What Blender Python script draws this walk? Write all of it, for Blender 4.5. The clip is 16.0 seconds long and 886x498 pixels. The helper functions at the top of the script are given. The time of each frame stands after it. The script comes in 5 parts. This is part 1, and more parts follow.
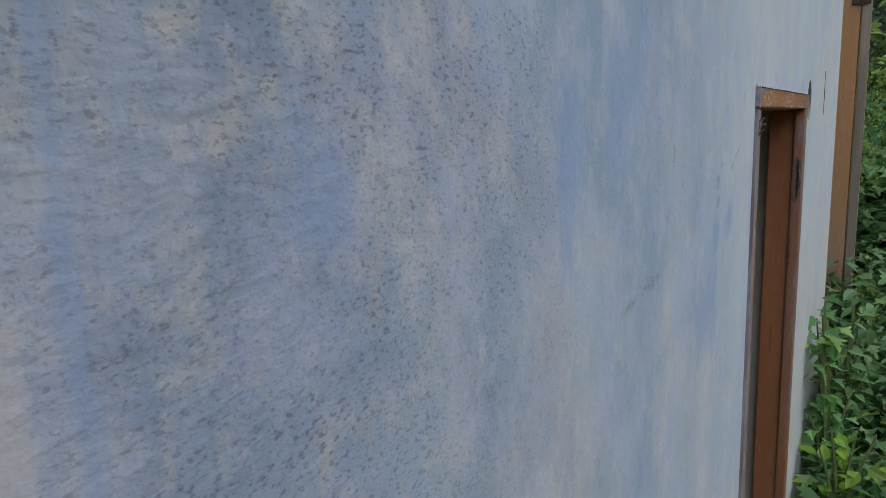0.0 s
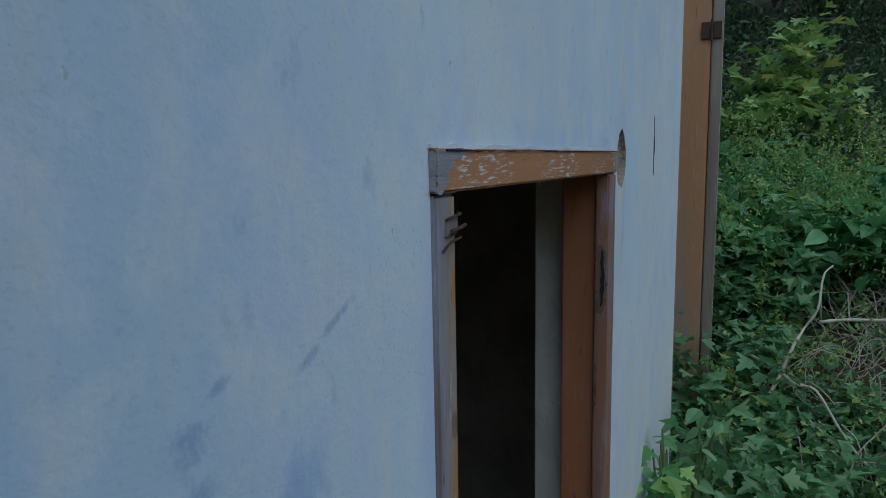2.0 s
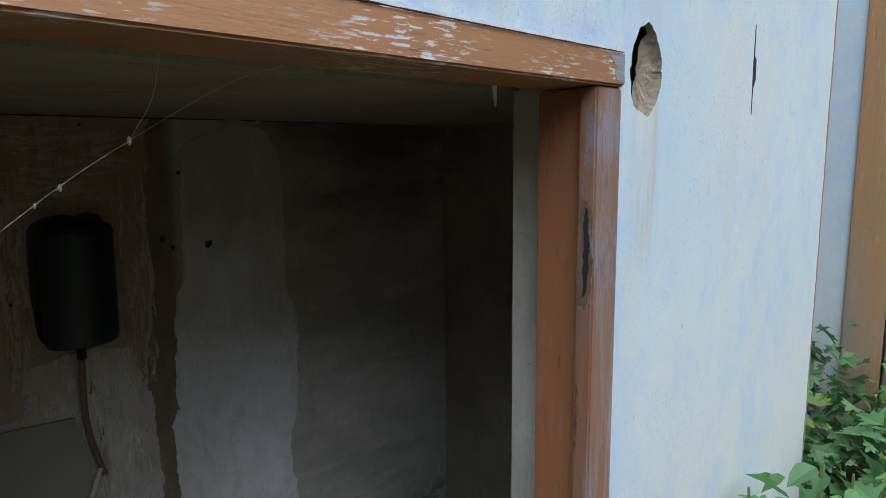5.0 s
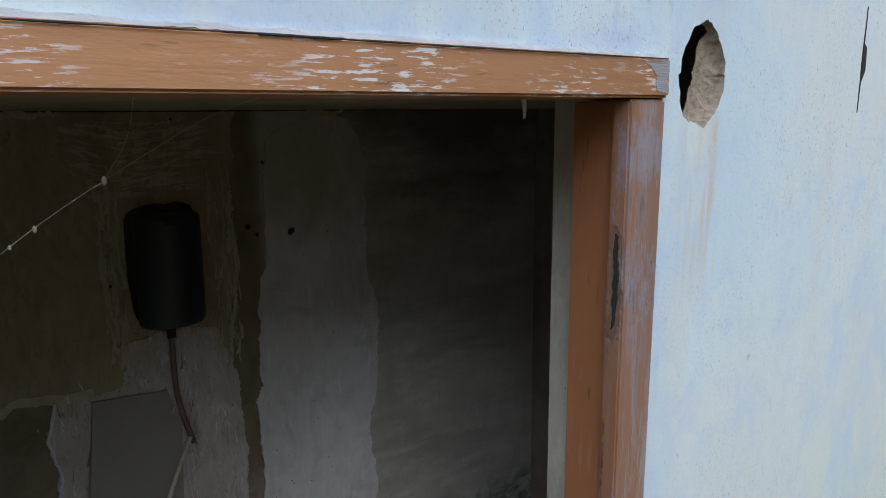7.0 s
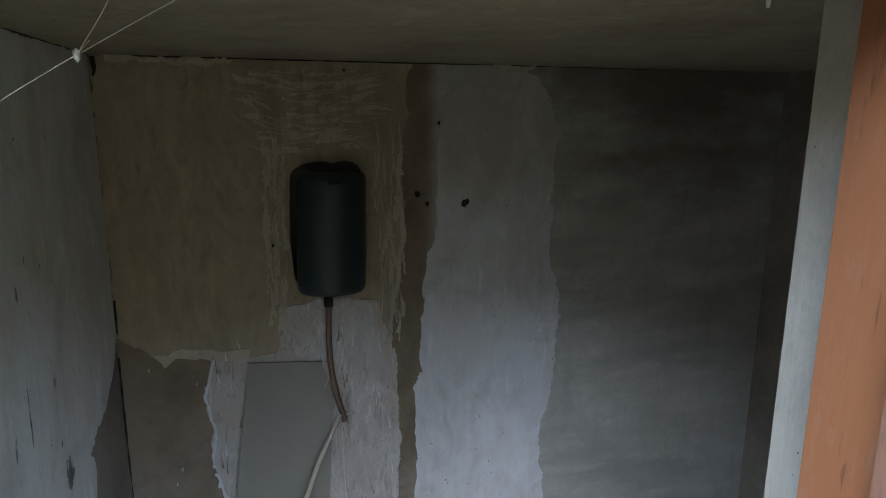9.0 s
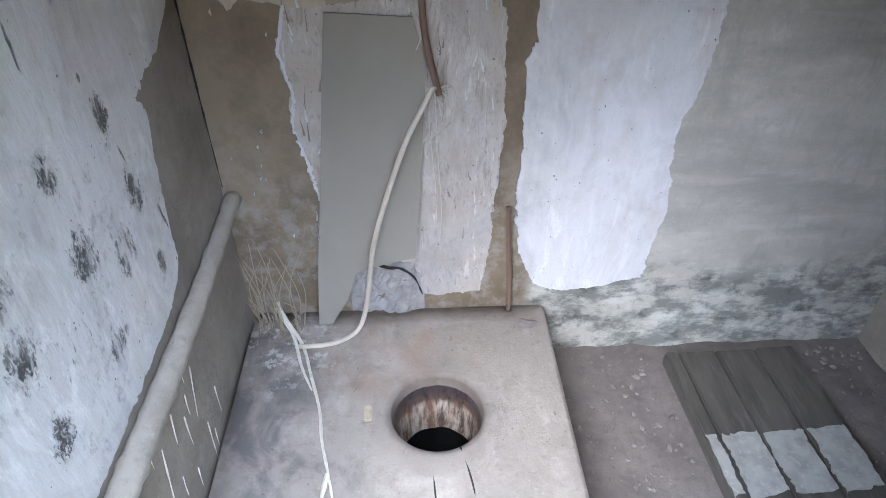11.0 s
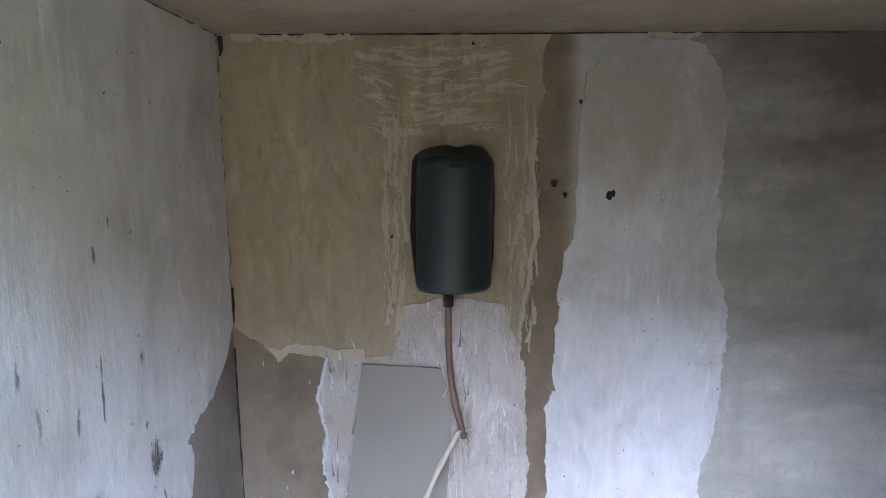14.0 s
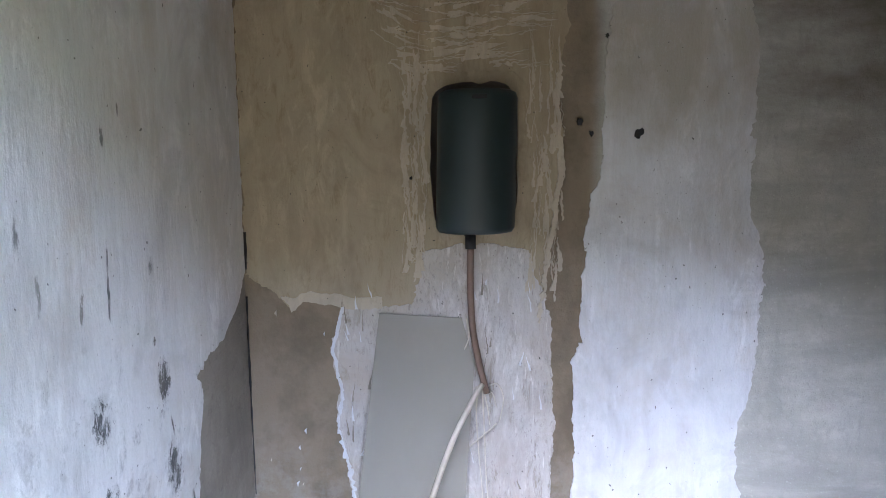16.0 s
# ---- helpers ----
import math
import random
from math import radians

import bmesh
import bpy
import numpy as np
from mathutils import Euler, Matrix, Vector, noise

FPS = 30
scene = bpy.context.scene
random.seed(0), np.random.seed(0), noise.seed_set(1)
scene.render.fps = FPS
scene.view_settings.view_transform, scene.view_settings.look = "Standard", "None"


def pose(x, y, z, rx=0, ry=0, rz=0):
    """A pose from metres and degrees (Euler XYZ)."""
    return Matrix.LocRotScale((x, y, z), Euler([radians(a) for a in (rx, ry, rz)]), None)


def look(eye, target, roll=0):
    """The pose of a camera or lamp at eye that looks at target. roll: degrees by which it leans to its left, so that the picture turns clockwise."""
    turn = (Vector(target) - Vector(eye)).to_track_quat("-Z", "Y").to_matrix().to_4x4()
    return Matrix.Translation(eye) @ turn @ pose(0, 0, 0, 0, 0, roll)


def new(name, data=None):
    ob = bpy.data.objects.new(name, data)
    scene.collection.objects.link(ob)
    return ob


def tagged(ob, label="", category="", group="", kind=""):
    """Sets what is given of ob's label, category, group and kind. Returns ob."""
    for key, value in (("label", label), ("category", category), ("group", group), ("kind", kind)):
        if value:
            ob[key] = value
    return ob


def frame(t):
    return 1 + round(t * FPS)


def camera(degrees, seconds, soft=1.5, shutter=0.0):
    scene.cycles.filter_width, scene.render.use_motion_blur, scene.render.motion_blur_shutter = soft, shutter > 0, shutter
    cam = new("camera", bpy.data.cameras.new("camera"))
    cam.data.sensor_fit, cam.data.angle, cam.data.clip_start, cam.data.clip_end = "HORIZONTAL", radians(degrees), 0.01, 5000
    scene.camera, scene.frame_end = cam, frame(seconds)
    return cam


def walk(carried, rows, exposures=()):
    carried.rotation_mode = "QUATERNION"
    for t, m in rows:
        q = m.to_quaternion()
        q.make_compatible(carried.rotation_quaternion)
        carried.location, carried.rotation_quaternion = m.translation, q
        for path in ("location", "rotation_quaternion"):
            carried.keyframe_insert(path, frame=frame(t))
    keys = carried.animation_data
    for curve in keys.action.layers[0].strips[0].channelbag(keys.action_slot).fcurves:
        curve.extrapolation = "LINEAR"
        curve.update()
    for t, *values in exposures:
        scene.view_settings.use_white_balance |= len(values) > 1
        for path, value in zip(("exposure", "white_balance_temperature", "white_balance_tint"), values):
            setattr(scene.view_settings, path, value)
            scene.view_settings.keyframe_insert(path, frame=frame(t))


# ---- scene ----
cam = camera(68.7, 16.0, soft=0.9)
PATH = [
    (0, (-0.224, 0.319, 1.6), (-1.379, 1.913, 1.246), -2.4),
    (0.5, (-0.282, 0.514, 1.582), (-1.358, 2.166, 1.248), -2.1),
    (1, (-0.277, 0.822, 1.598), (-1.292, 2.518, 1.296), -2.0),
    (1.5, (-0.277, 1.118, 1.646), (-1.215, 2.861, 1.359), -1.8),
    (2, (-0.199, 1.36, 1.662), (-1.105, 3.122, 1.387), -1.0),
    (2.5, (-0.159, 1.495, 1.711), (-1.036, 3.275, 1.456), -1.1),
    (3, (-0.05, 1.661, 1.665), (-0.911, 3.445, 1.388), -1.0),
    (3.5, (-0.021, 1.88, 1.619), (-0.85, 3.681, 1.354), -0.7),
    (4, (-0.019, 1.971, 1.552), (-1.033, 3.675, 1.3), -1.1),
    (4.5, (-0.036, 1.987, 1.535), (-1.27, 3.536, 1.254), -0.6),
    (5, (-0.05, 1.972, 1.542), (-1.427, 3.39, 1.24), -0.6),
    (7.5, (0.013, 2.229, 1.655), (-1.647, 3.272, 1.262), -0.5),
    (8, (-0.012, 2.33, 1.7), (-1.731, 3.278, 1.319), -0.1),
    (8.5, (-0.108, 2.336, 1.63), (-1.912, 3.1, 1.227), 0.1),
    (9, (-0.194, 2.308, 1.521), (-2.079, 2.829, 1.102), 0.4),
    (9.5, (-0.316, 2.371, 1.396), (-2.199, 2.6, 0.762), 0.4),
    (10, (-0.437, 2.449, 1.382), (-2.21, 2.494, 0.457), -0.8),
    (10.2, (-0.443, 2.427, 1.372), (-2.156, 2.491, 0.342), -0.4),
    (12.3, (-0.422, 2.43, 1.311), (-1.932, 2.482, 0.002), -0.5),
    (12.5, (-0.403, 2.419, 1.307), (-2.069, 2.477, 0.202), -0.3),
    (13, (-0.36, 2.424, 1.299), (-2.228, 2.466, 0.584), -0.0),
    (13.5, (-0.347, 2.42, 1.378), (-2.292, 2.451, 0.915), -0.2),
    (14, (-0.351, 2.416, 1.405), (-2.325, 2.439, 1.081), -0.4),
    (14.5, (-0.354, 2.401, 1.402), (-2.337, 2.418, 1.14), -0.4),
    (15, (-0.36, 2.383, 1.389), (-2.347, 2.401, 1.165), -0.4),
    (15.5, (-0.362, 2.378, 1.304), (-2.351, 2.395, 1.091), -0.4),
    (16, (-0.387, 2.384, 1.214), (-2.373, 2.387, 0.977), -0.6),
]
EXPOSURES = [
    (0, 0.55, 6700, 9), (0.5, 0.15, 5750, 0), (1.0, -0.02, 5450, 0), (1.5, 0.02, 5400, -1), (2.0, 0.02, 5500, 0), (2.5, 0.52, 5850, 3),
    (3.0, 0.85, 5900, 3), (3.5, 1.15, 5900, 3), (5.0, 1.28, 6150, 3), (7.5, 1.22, 6350, 7), (8.0, 0.86, 6350, 9), (8.5, 1.1, 6200, 8), (9.0, 2.6, 5600, 3),
    (9.5, 4.4, 5350, 8), (10.0, 4.28, 5450, 10), (10.8, 3.95, 5700, 10), (12.5, 3.85, 5950, 9), (13.0, 4.15, 5750, 11), (13.5, 4.12, 5550, 13), (14.0, 4.42, 5450, 14), (16, 4.5, 5450, 14),
]
walk(cam, [(t, look(eye, target, roll)) for t, eye, target, roll in PATH], EXPOSURES)

from mathutils.geometry import delaunay_2d_cdt

# ---- light ----
world = bpy.data.worlds.new("sky")
scene.world = world
world.use_nodes = True
wn = world.node_tree.nodes
sky = wn.new("ShaderNodeTexSky")
sky.sky_type = "NISHITA"
sky.sun_disc = False
sky.sun_elevation = radians(46)
sky.sun_rotation = radians(113)
wn["Background"].inputs["Strength"].default_value = 0.15
world.node_tree.links.new(sky.outputs[0], wn["Background"].inputs["Color"])
sun = new("sun", bpy.data.lights.new("sun", "SUN"))
sun.data.energy, sun.data.angle, sun.data.color = 1.5, radians(115), (1.0, 0.985, 0.96)
sun.matrix_world = look((6.0, -2.5, 6.2), (0, 0, 0))


# ---- materials ----
class Mat:
    """A principled material with helpers to stack colours and relief."""

    def __init__(self, name, colour, rough=0.85, metal=0.0):
        self.m = bpy.data.materials.new(name)
        self.m.use_nodes = True
        self.t = self.m.node_tree
        self.b = self.t.nodes["Principled BSDF"]
        self.b.inputs["Roughness"].default_value = rough
        self.b.inputs["Metallic"].default_value = metal
        self.co = self.t.nodes.new("ShaderNodeTexCoord").outputs["Object"]
        rgb = self.t.nodes.new("ShaderNodeRGB")
        rgb.outputs[0].default_value = (*colour, 1)
        self.col = rgb.outputs[0]
        self.h = None
        self.done()

    def done(self):
        self.t.links.new(self.col, self.b.inputs["Base Color"])

    def coords(self, stretch):
        mp = self.t.nodes.new("ShaderNodeMapping")
        mp.inputs["Scale"].default_value = stretch
        self.t.links.new(self.co, mp.inputs["Vector"])
        return mp.outputs[0]

    def noise(self, scale, stretch=(1, 1, 1), detail=4, rough=0.55, warp=0.0):
        n = self.t.nodes.new("ShaderNodeTexNoise")
        n.inputs["Scale"].default_value = scale
        n.inputs["Detail"].default_value = detail
        n.inputs["Roughness"].default_value = rough
        n.inputs["Distortion"].default_value = warp
        self.t.links.new(self.coords(stretch), n.inputs["Vector"])
        return n.outputs["Fac"]

    def axis(self, k, lo, hi, wobble=0.0, scale=6):
        """0 to 1 along a world axis from lo to hi, with a ragged edge."""
        sep = self.t.nodes.new("ShaderNodeSeparateXYZ")
        self.t.links.new(self.co, sep.inputs[0])
        v = sep.outputs[k]
        if wobble:
            v = self.math("ADD", v, self.math("MULTIPLY", self.math("SUBTRACT", self.noise(scale), 0.5), wobble))
        r = self.t.nodes.new("ShaderNodeMapRange")
        r.interpolation_type = "SMOOTHSTEP"
        r.inputs[1].default_value, r.inputs[2].default_value = lo, hi
        if lo > hi:
            r.inputs[1].default_value, r.inputs[2].default_value = hi, lo
            r.inputs[3].default_value, r.inputs[4].default_value = 1, 0
        self.t.links.new(v, r.inputs[0])
        return r.outputs[0]

    def ring(self, cx, cy, inner, outer, wobble=0.02):
        """1 inside the inner radius round a point of the plan, 0 past the outer one."""
        sep = self.t.nodes.new("ShaderNodeSeparateXYZ")
        self.t.links.new(self.co, sep.inputs[0])
        dx, dy = self.math("SUBTRACT", sep.outputs[0], cx), self.math("SUBTRACT", sep.outputs[1], cy)
        d = self.math("POWER", self.math("ADD", self.math("MULTIPLY", dx, dx), self.math("MULTIPLY", dy, dy)), 0.5)
        d = self.math("ADD", d, self.math("MULTIPLY", self.math("SUBTRACT", self.noise(24, detail=5), 0.5), wobble * 2))
        m = self.t.nodes.new("ShaderNodeMapRange")
        m.inputs[1].default_value, m.inputs[2].default_value, m.inputs[3].default_value, m.inputs[4].default_value = inner, outer, 1, 0
        self.t.links.new(d, m.inputs[0])
        return m.outputs[0]

    def blot(self, across, cu, cv, lu, lv, turn=0.0):
        """1 at a place of an upright wall, falling to 0 at the rim of an ellipse; across: 0 along x, 1 along y."""
        mp = self.t.nodes.new("ShaderNodeMapping")
        mp.vector_type = "TEXTURE"
        mp.inputs["Location"].default_value = (0, cu, cv) if across else (cu, 0, cv)
        mp.inputs["Rotation"].default_value = (radians(turn), 0, 0) if across else (0, -radians(turn), 0)
        mp.inputs["Scale"].default_value = (1000, lu, lv) if across else (lu, 1000, lv)
        self.t.links.new(self.co, mp.inputs["Vector"])
        length = self.t.nodes.new("ShaderNodeVectorMath")
        length.operation = "LENGTH"
        self.t.links.new(mp.outputs[0], length.inputs[0])
        r = self.t.nodes.new("ShaderNodeMapRange")
        r.interpolation_type = "SMOOTHSTEP"
        r.inputs[3].default_value, r.inputs[4].default_value = 1, 0
        self.t.links.new(length.outputs["Value"], r.inputs[0])
        return r.outputs[0]

    def grown(self, blots, grain, lo, hi, weight=0.42):
        """Stains that break up into specks towards their rims: the blots joined and added to a grain."""
        m = blots[0]
        for b in blots[1:]:
            m = self.math("MAXIMUM", m, b)
        return self.math("MULTIPLY", self.cut(self.math("ADD", grain, self.math("MULTIPLY", m, weight)), lo, hi), self.cut(m, 0.0, 0.15))

    def math(self, op, a, b):
        n = self.t.nodes.new("ShaderNodeMath")
        n.operation = op
        for i, v in enumerate((a, b)):
            if isinstance(v, (int, float)):
                n.inputs[i].default_value = v
            else:
                self.t.links.new(v, n.inputs[i])
        return n.outputs[0]

    def cut(self, v, lo, hi):
        r = self.t.nodes.new("ShaderNodeValToRGB")
        r.color_ramp.elements[0].position, r.color_ramp.elements[1].position = lo, hi
        self.t.links.new(v, r.inputs[0])
        return r.outputs[0]

    def over(self, colour, mask, amount=1.0):
        mx = self.t.nodes.new("ShaderNodeMix")
        mx.data_type = "RGBA"
        self.t.links.new(self.math("MULTIPLY", mask, amount), mx.inputs[0])
        self.t.links.new(self.col, mx.inputs[6])
        mx.inputs[7].default_value = (*colour, 1)
        self.col = mx.outputs[2]
        self.done()
        return self

    def relief(self, v, distance, strength=1.0):
        bp = self.t.nodes.new("ShaderNodeBump")
        bp.inputs["Strength"].default_value = strength
        bp.inputs["Distance"].default_value = distance
        self.t.links.new(v, bp.inputs["Height"])
        if self.h is not None:
            self.t.links.new(self.h, bp.inputs["Normal"])
        self.h = bp.outputs[0]
        self.t.links.new(self.h, self.b.inputs["Normal"])
        return self


def facade_paint():
    a = Mat("facade_paint", (0.61, 0.71, 0.76), 0.88)
    a.over((0.47, 0.60, 0.70), a.cut(a.noise(1.6, (1, 1, 0.45), 5), 0.46, 0.66), 0.6)
    blue = a.math("MULTIPLY", a.cut(a.noise(5, (1, 1, 0.35), 6, 0.6), 0.40, 0.62), a.axis(1, 2.2, 0.6, 0.9, 1.5))
    a.over((0.24, 0.40, 0.62), blue, 0.85)
    a.over((0.28, 0.40, 0.53), a.axis(1, 2.3, 0.9, 0.9, 1.2), 0.65)
    a.over((0.19, 0.26, 0.36), a.math("MULTIPLY", a.axis(1, 1.55, 0.55, 0.7, 2.5), a.cut(a.noise(3.4, (1, 1, 0.8), 7, 0.68), 0.36, 0.62)), 0.7)
    a.over((0.46, 0.45, 0.50), a.math("MULTIPLY", a.axis(1, 1.7, 1.1, 0.5, 3), a.cut(a.noise(4.2, (1, 1, 0.5), 7, 0.66), 0.48, 0.64)), 0.6)
    a.over((0.30, 0.44, 0.66), a.math("MULTIPLY", a.axis(1, 2.1, 1.5, 0.6, 4), a.cut(a.noise(4.5, (1, 1.3, 0.6), 7, 0.65, 0.6), 0.55, 0.68)), 0.7)
    a.over((0.62, 0.60, 0.54), a.cut(a.noise(7, (1, 1, 0.14), 5), 0.56, 0.72), 0.45)
    a.over((0.16, 0.24, 0.42), a.cut(a.noise(26, (1, 1, 0.6), 5, 0.65), 0.62, 0.72), 0.35)
    a.over((0.40, 0.39, 0.34), a.math("MULTIPLY", a.axis(2, 0.95, 0.2, 0.5, 5), a.cut(a.noise(14, (1, 1, 0.3), 5), 0.45, 0.62)), 0.6)
    a.over((0.20, 0.20, 0.15), a.axis(2, 0.25, -0.1, 0.25, 9), 0.8)
    drip = a.math("MULTIPLY", a.math("MULTIPLY", a.axis(1, 2.85, 2.875), a.axis(1, 2.96, 2.93)), a.math("MULTIPLY", a.axis(2, 1.62, 1.58), a.axis(2, 1.30, 1.52)))
    a.over((0.56, 0.44, 0.30), a.math("MULTIPLY", drip, a.cut(a.noise(60, (1, 1, 0.08), 4), 0.45, 0.62)), 0.6)
    halo = a.math("MULTIPLY", a.axis(1, 2.87, 2.815, 0.05, 12), a.axis(1, 1.88, 1.95, 0.05, 12))
    halo = a.math("MULTIPLY", halo, a.axis(2, 1.73, 1.68))
    a.over((0.42, 0.50, 0.70), a.math("MULTIPLY", halo, a.cut(a.noise(16, (1, 1, 0.4), 5), 0.42, 0.62)), 0.55)
    grime = a.math("MULTIPLY", a.math("MULTIPLY", a.axis(1, 3.0, 3.6, 0.4, 4), a.axis(2, 1.05, 0.70, 0.35, 6)), a.cut(a.noise(34, (1, 1, 0.07), 5, 0.6), 0.46, 0.62))
    a.over((0.32, 0.33, 0.28), grime, 0.65)
    a.over((0.66, 0.65, 0.55), a.math("MULTIPLY", a.axis(1, 2.75, 3.05, 0.4, 3), a.axis(2, 1.45, 0.80, 0.6, 3)), 0.6)
    a.over((0.58, 0.56, 0.44), a.axis(2, 0.9, 0.45, 0.4, 4), 0.35)
    a.over((0.68, 0.71, 0.70), a.axis(1, 2.9, 3.4, 0.6, 2.5), 0.4)
    a.over((0.22, 0.20, 0.18), a.cut(a.noise(95, (1, 1, 0.6), 2), 0.76, 0.785), 0.5)
    rough_zone = a.math("MAXIMUM", a.axis(1, 1.2, 0.65, 0.5, 4), 0.14)
    a.over((0.58, 0.55, 0.46), a.math("MULTIPLY", a.cut(a.noise(38, (1, 1, 0.7), 5, 0.65), 0.50, 0.66), a.axis(1, 0.95, 0.45, 0.5, 5)), 0.75)
    a.over((0.13, 0.15, 0.20), a.math("MULTIPLY", a.cut(a.noise(190, (1, 0.75, 1.3), 3, 0.5), 0.59, 0.65), rough_zone), 0.7)
    a.over((0.12, 0.13, 0.17), a.math("MULTIPLY", a.cut(a.noise(240, (1, 0.8, 1.4), 4, 0.6), 0.57, 0.66), a.axis(1, 1.0, 0.6, 0.4, 5)), 0.8)
    a.over((0.30, 0.34, 0.40), a.cut(a.noise(330, (1, 1, 1), 2), 0.70, 0.76), 0.45)
    a.over((0.50, 0.57, 0.76), a.cut(a.noise(9, (1, 1, 0.8), 8, 0.74), 0.48, 0.66), 0.5)
    a.over((0.72, 0.72, 0.68), a.cut(a.noise(11, (1, 1, 0.7), 8, 0.72, 0.3), 0.50, 0.68), 0.5)
    a.over((0.66, 0.68, 0.66), a.cut(a.noise(2.3, (1, 1, 0.8), 7, 0.68), 0.48, 0.66), 0.5)
    a.over((0.44, 0.58, 0.76), a.cut(a.noise(4.6, (1, 1, 0.7), 8, 0.72, 0.5), 0.52, 0.68), 0.45)
    a.over((0.30, 0.31, 0.33), a.math("MULTIPLY", a.cut(a.noise(330, (1, 1, 0.7), 3), 0.63, 0.68), a.cut(a.noise(3.2, detail=5), 0.48, 0.60)), 0.7)
    washed = a.noise(34, (1, 1, 0.5), 7, 0.7)
    a.over((0.27, 0.40, 0.62), a.grown([a.blot(1, 1.55, 1.25, 0.19, 0.19, 10), a.blot(1, 1.625, 1.38, 0.045, 0.09), a.blot(1, 0.97, 1.55, 0.06, 0.20), a.blot(1, 1.73, 1.40, 0.07, 0.06, 30), a.blot(1, 0.447, 1.55, 0.012, 0.25), a.blot(1, 0.60, 1.56, 0.07, 0.10)], washed, 0.58, 0.88), 0.62)
    a.over((0.20, 0.29, 0.50), a.grown([a.blot(1, 1.79, 1.533, 0.055, 0.008, 27), a.blot(1, 1.75, 1.508, 0.03, 0.010, 30), a.blot(1, 1.632, 1.487, 0.028, 0.026, 30), a.blot(1, 1.657, 1.516, 0.020, 0.009, 30), a.blot(1, 1.635, 1.447, 0.03, 0.022, 20)], a.noise(110, (1, 1, 0.8), 6, 0.74), 0.62, 0.92), 0.55)
    a.over((0.15, 0.18, 0.24), a.grown([a.blot(1, 1.245, 1.371, 0.10, 0.022, 6), a.blot(1, 1.15, 1.357, 0.08, 0.016, 8), a.blot(1, 1.343, 1.55, 0.014, 0.045), a.blot(1, 1.393, 1.502, 0.012, 0.008), a.blot(1, 1.50, 1.53, 0.012, 0.03)], a.noise(150, (1, 0.6, 1.2), 7, 0.8), 0.64, 0.76, 0.25), 0.4)
    a.over((0.62, 0.60, 0.58), a.grown([a.blot(1, 0.415, 1.48, 0.022, 0.10), a.blot(1, 0.38, 1.42, 0.05, 0.18)], a.noise(60, detail=7, rough=0.72), 0.66, 0.80), 0.7)
    a.over((0.24, 0.29, 0.38), a.axis(1, 0.85, 0.42, 0.25, 6), 0.25)
    a.relief(a.math("MULTIPLY", a.cut(a.noise(85, (1, 0.8, 1.2), 3, 0.5), 0.40, 0.75), a.math("MAXIMUM", rough_zone, a.math("MULTIPLY", a.axis(1, 2.1, 1.75, 0.2, 5), 0.5))), 0.0011, 0.6)
    a.relief(a.noise(22, (1, 1, 1), 5), 0.003, 0.35)
    a.relief(a.noise(260, (1, 1, 1), 3), 0.0005, 0.6)
    return a.m


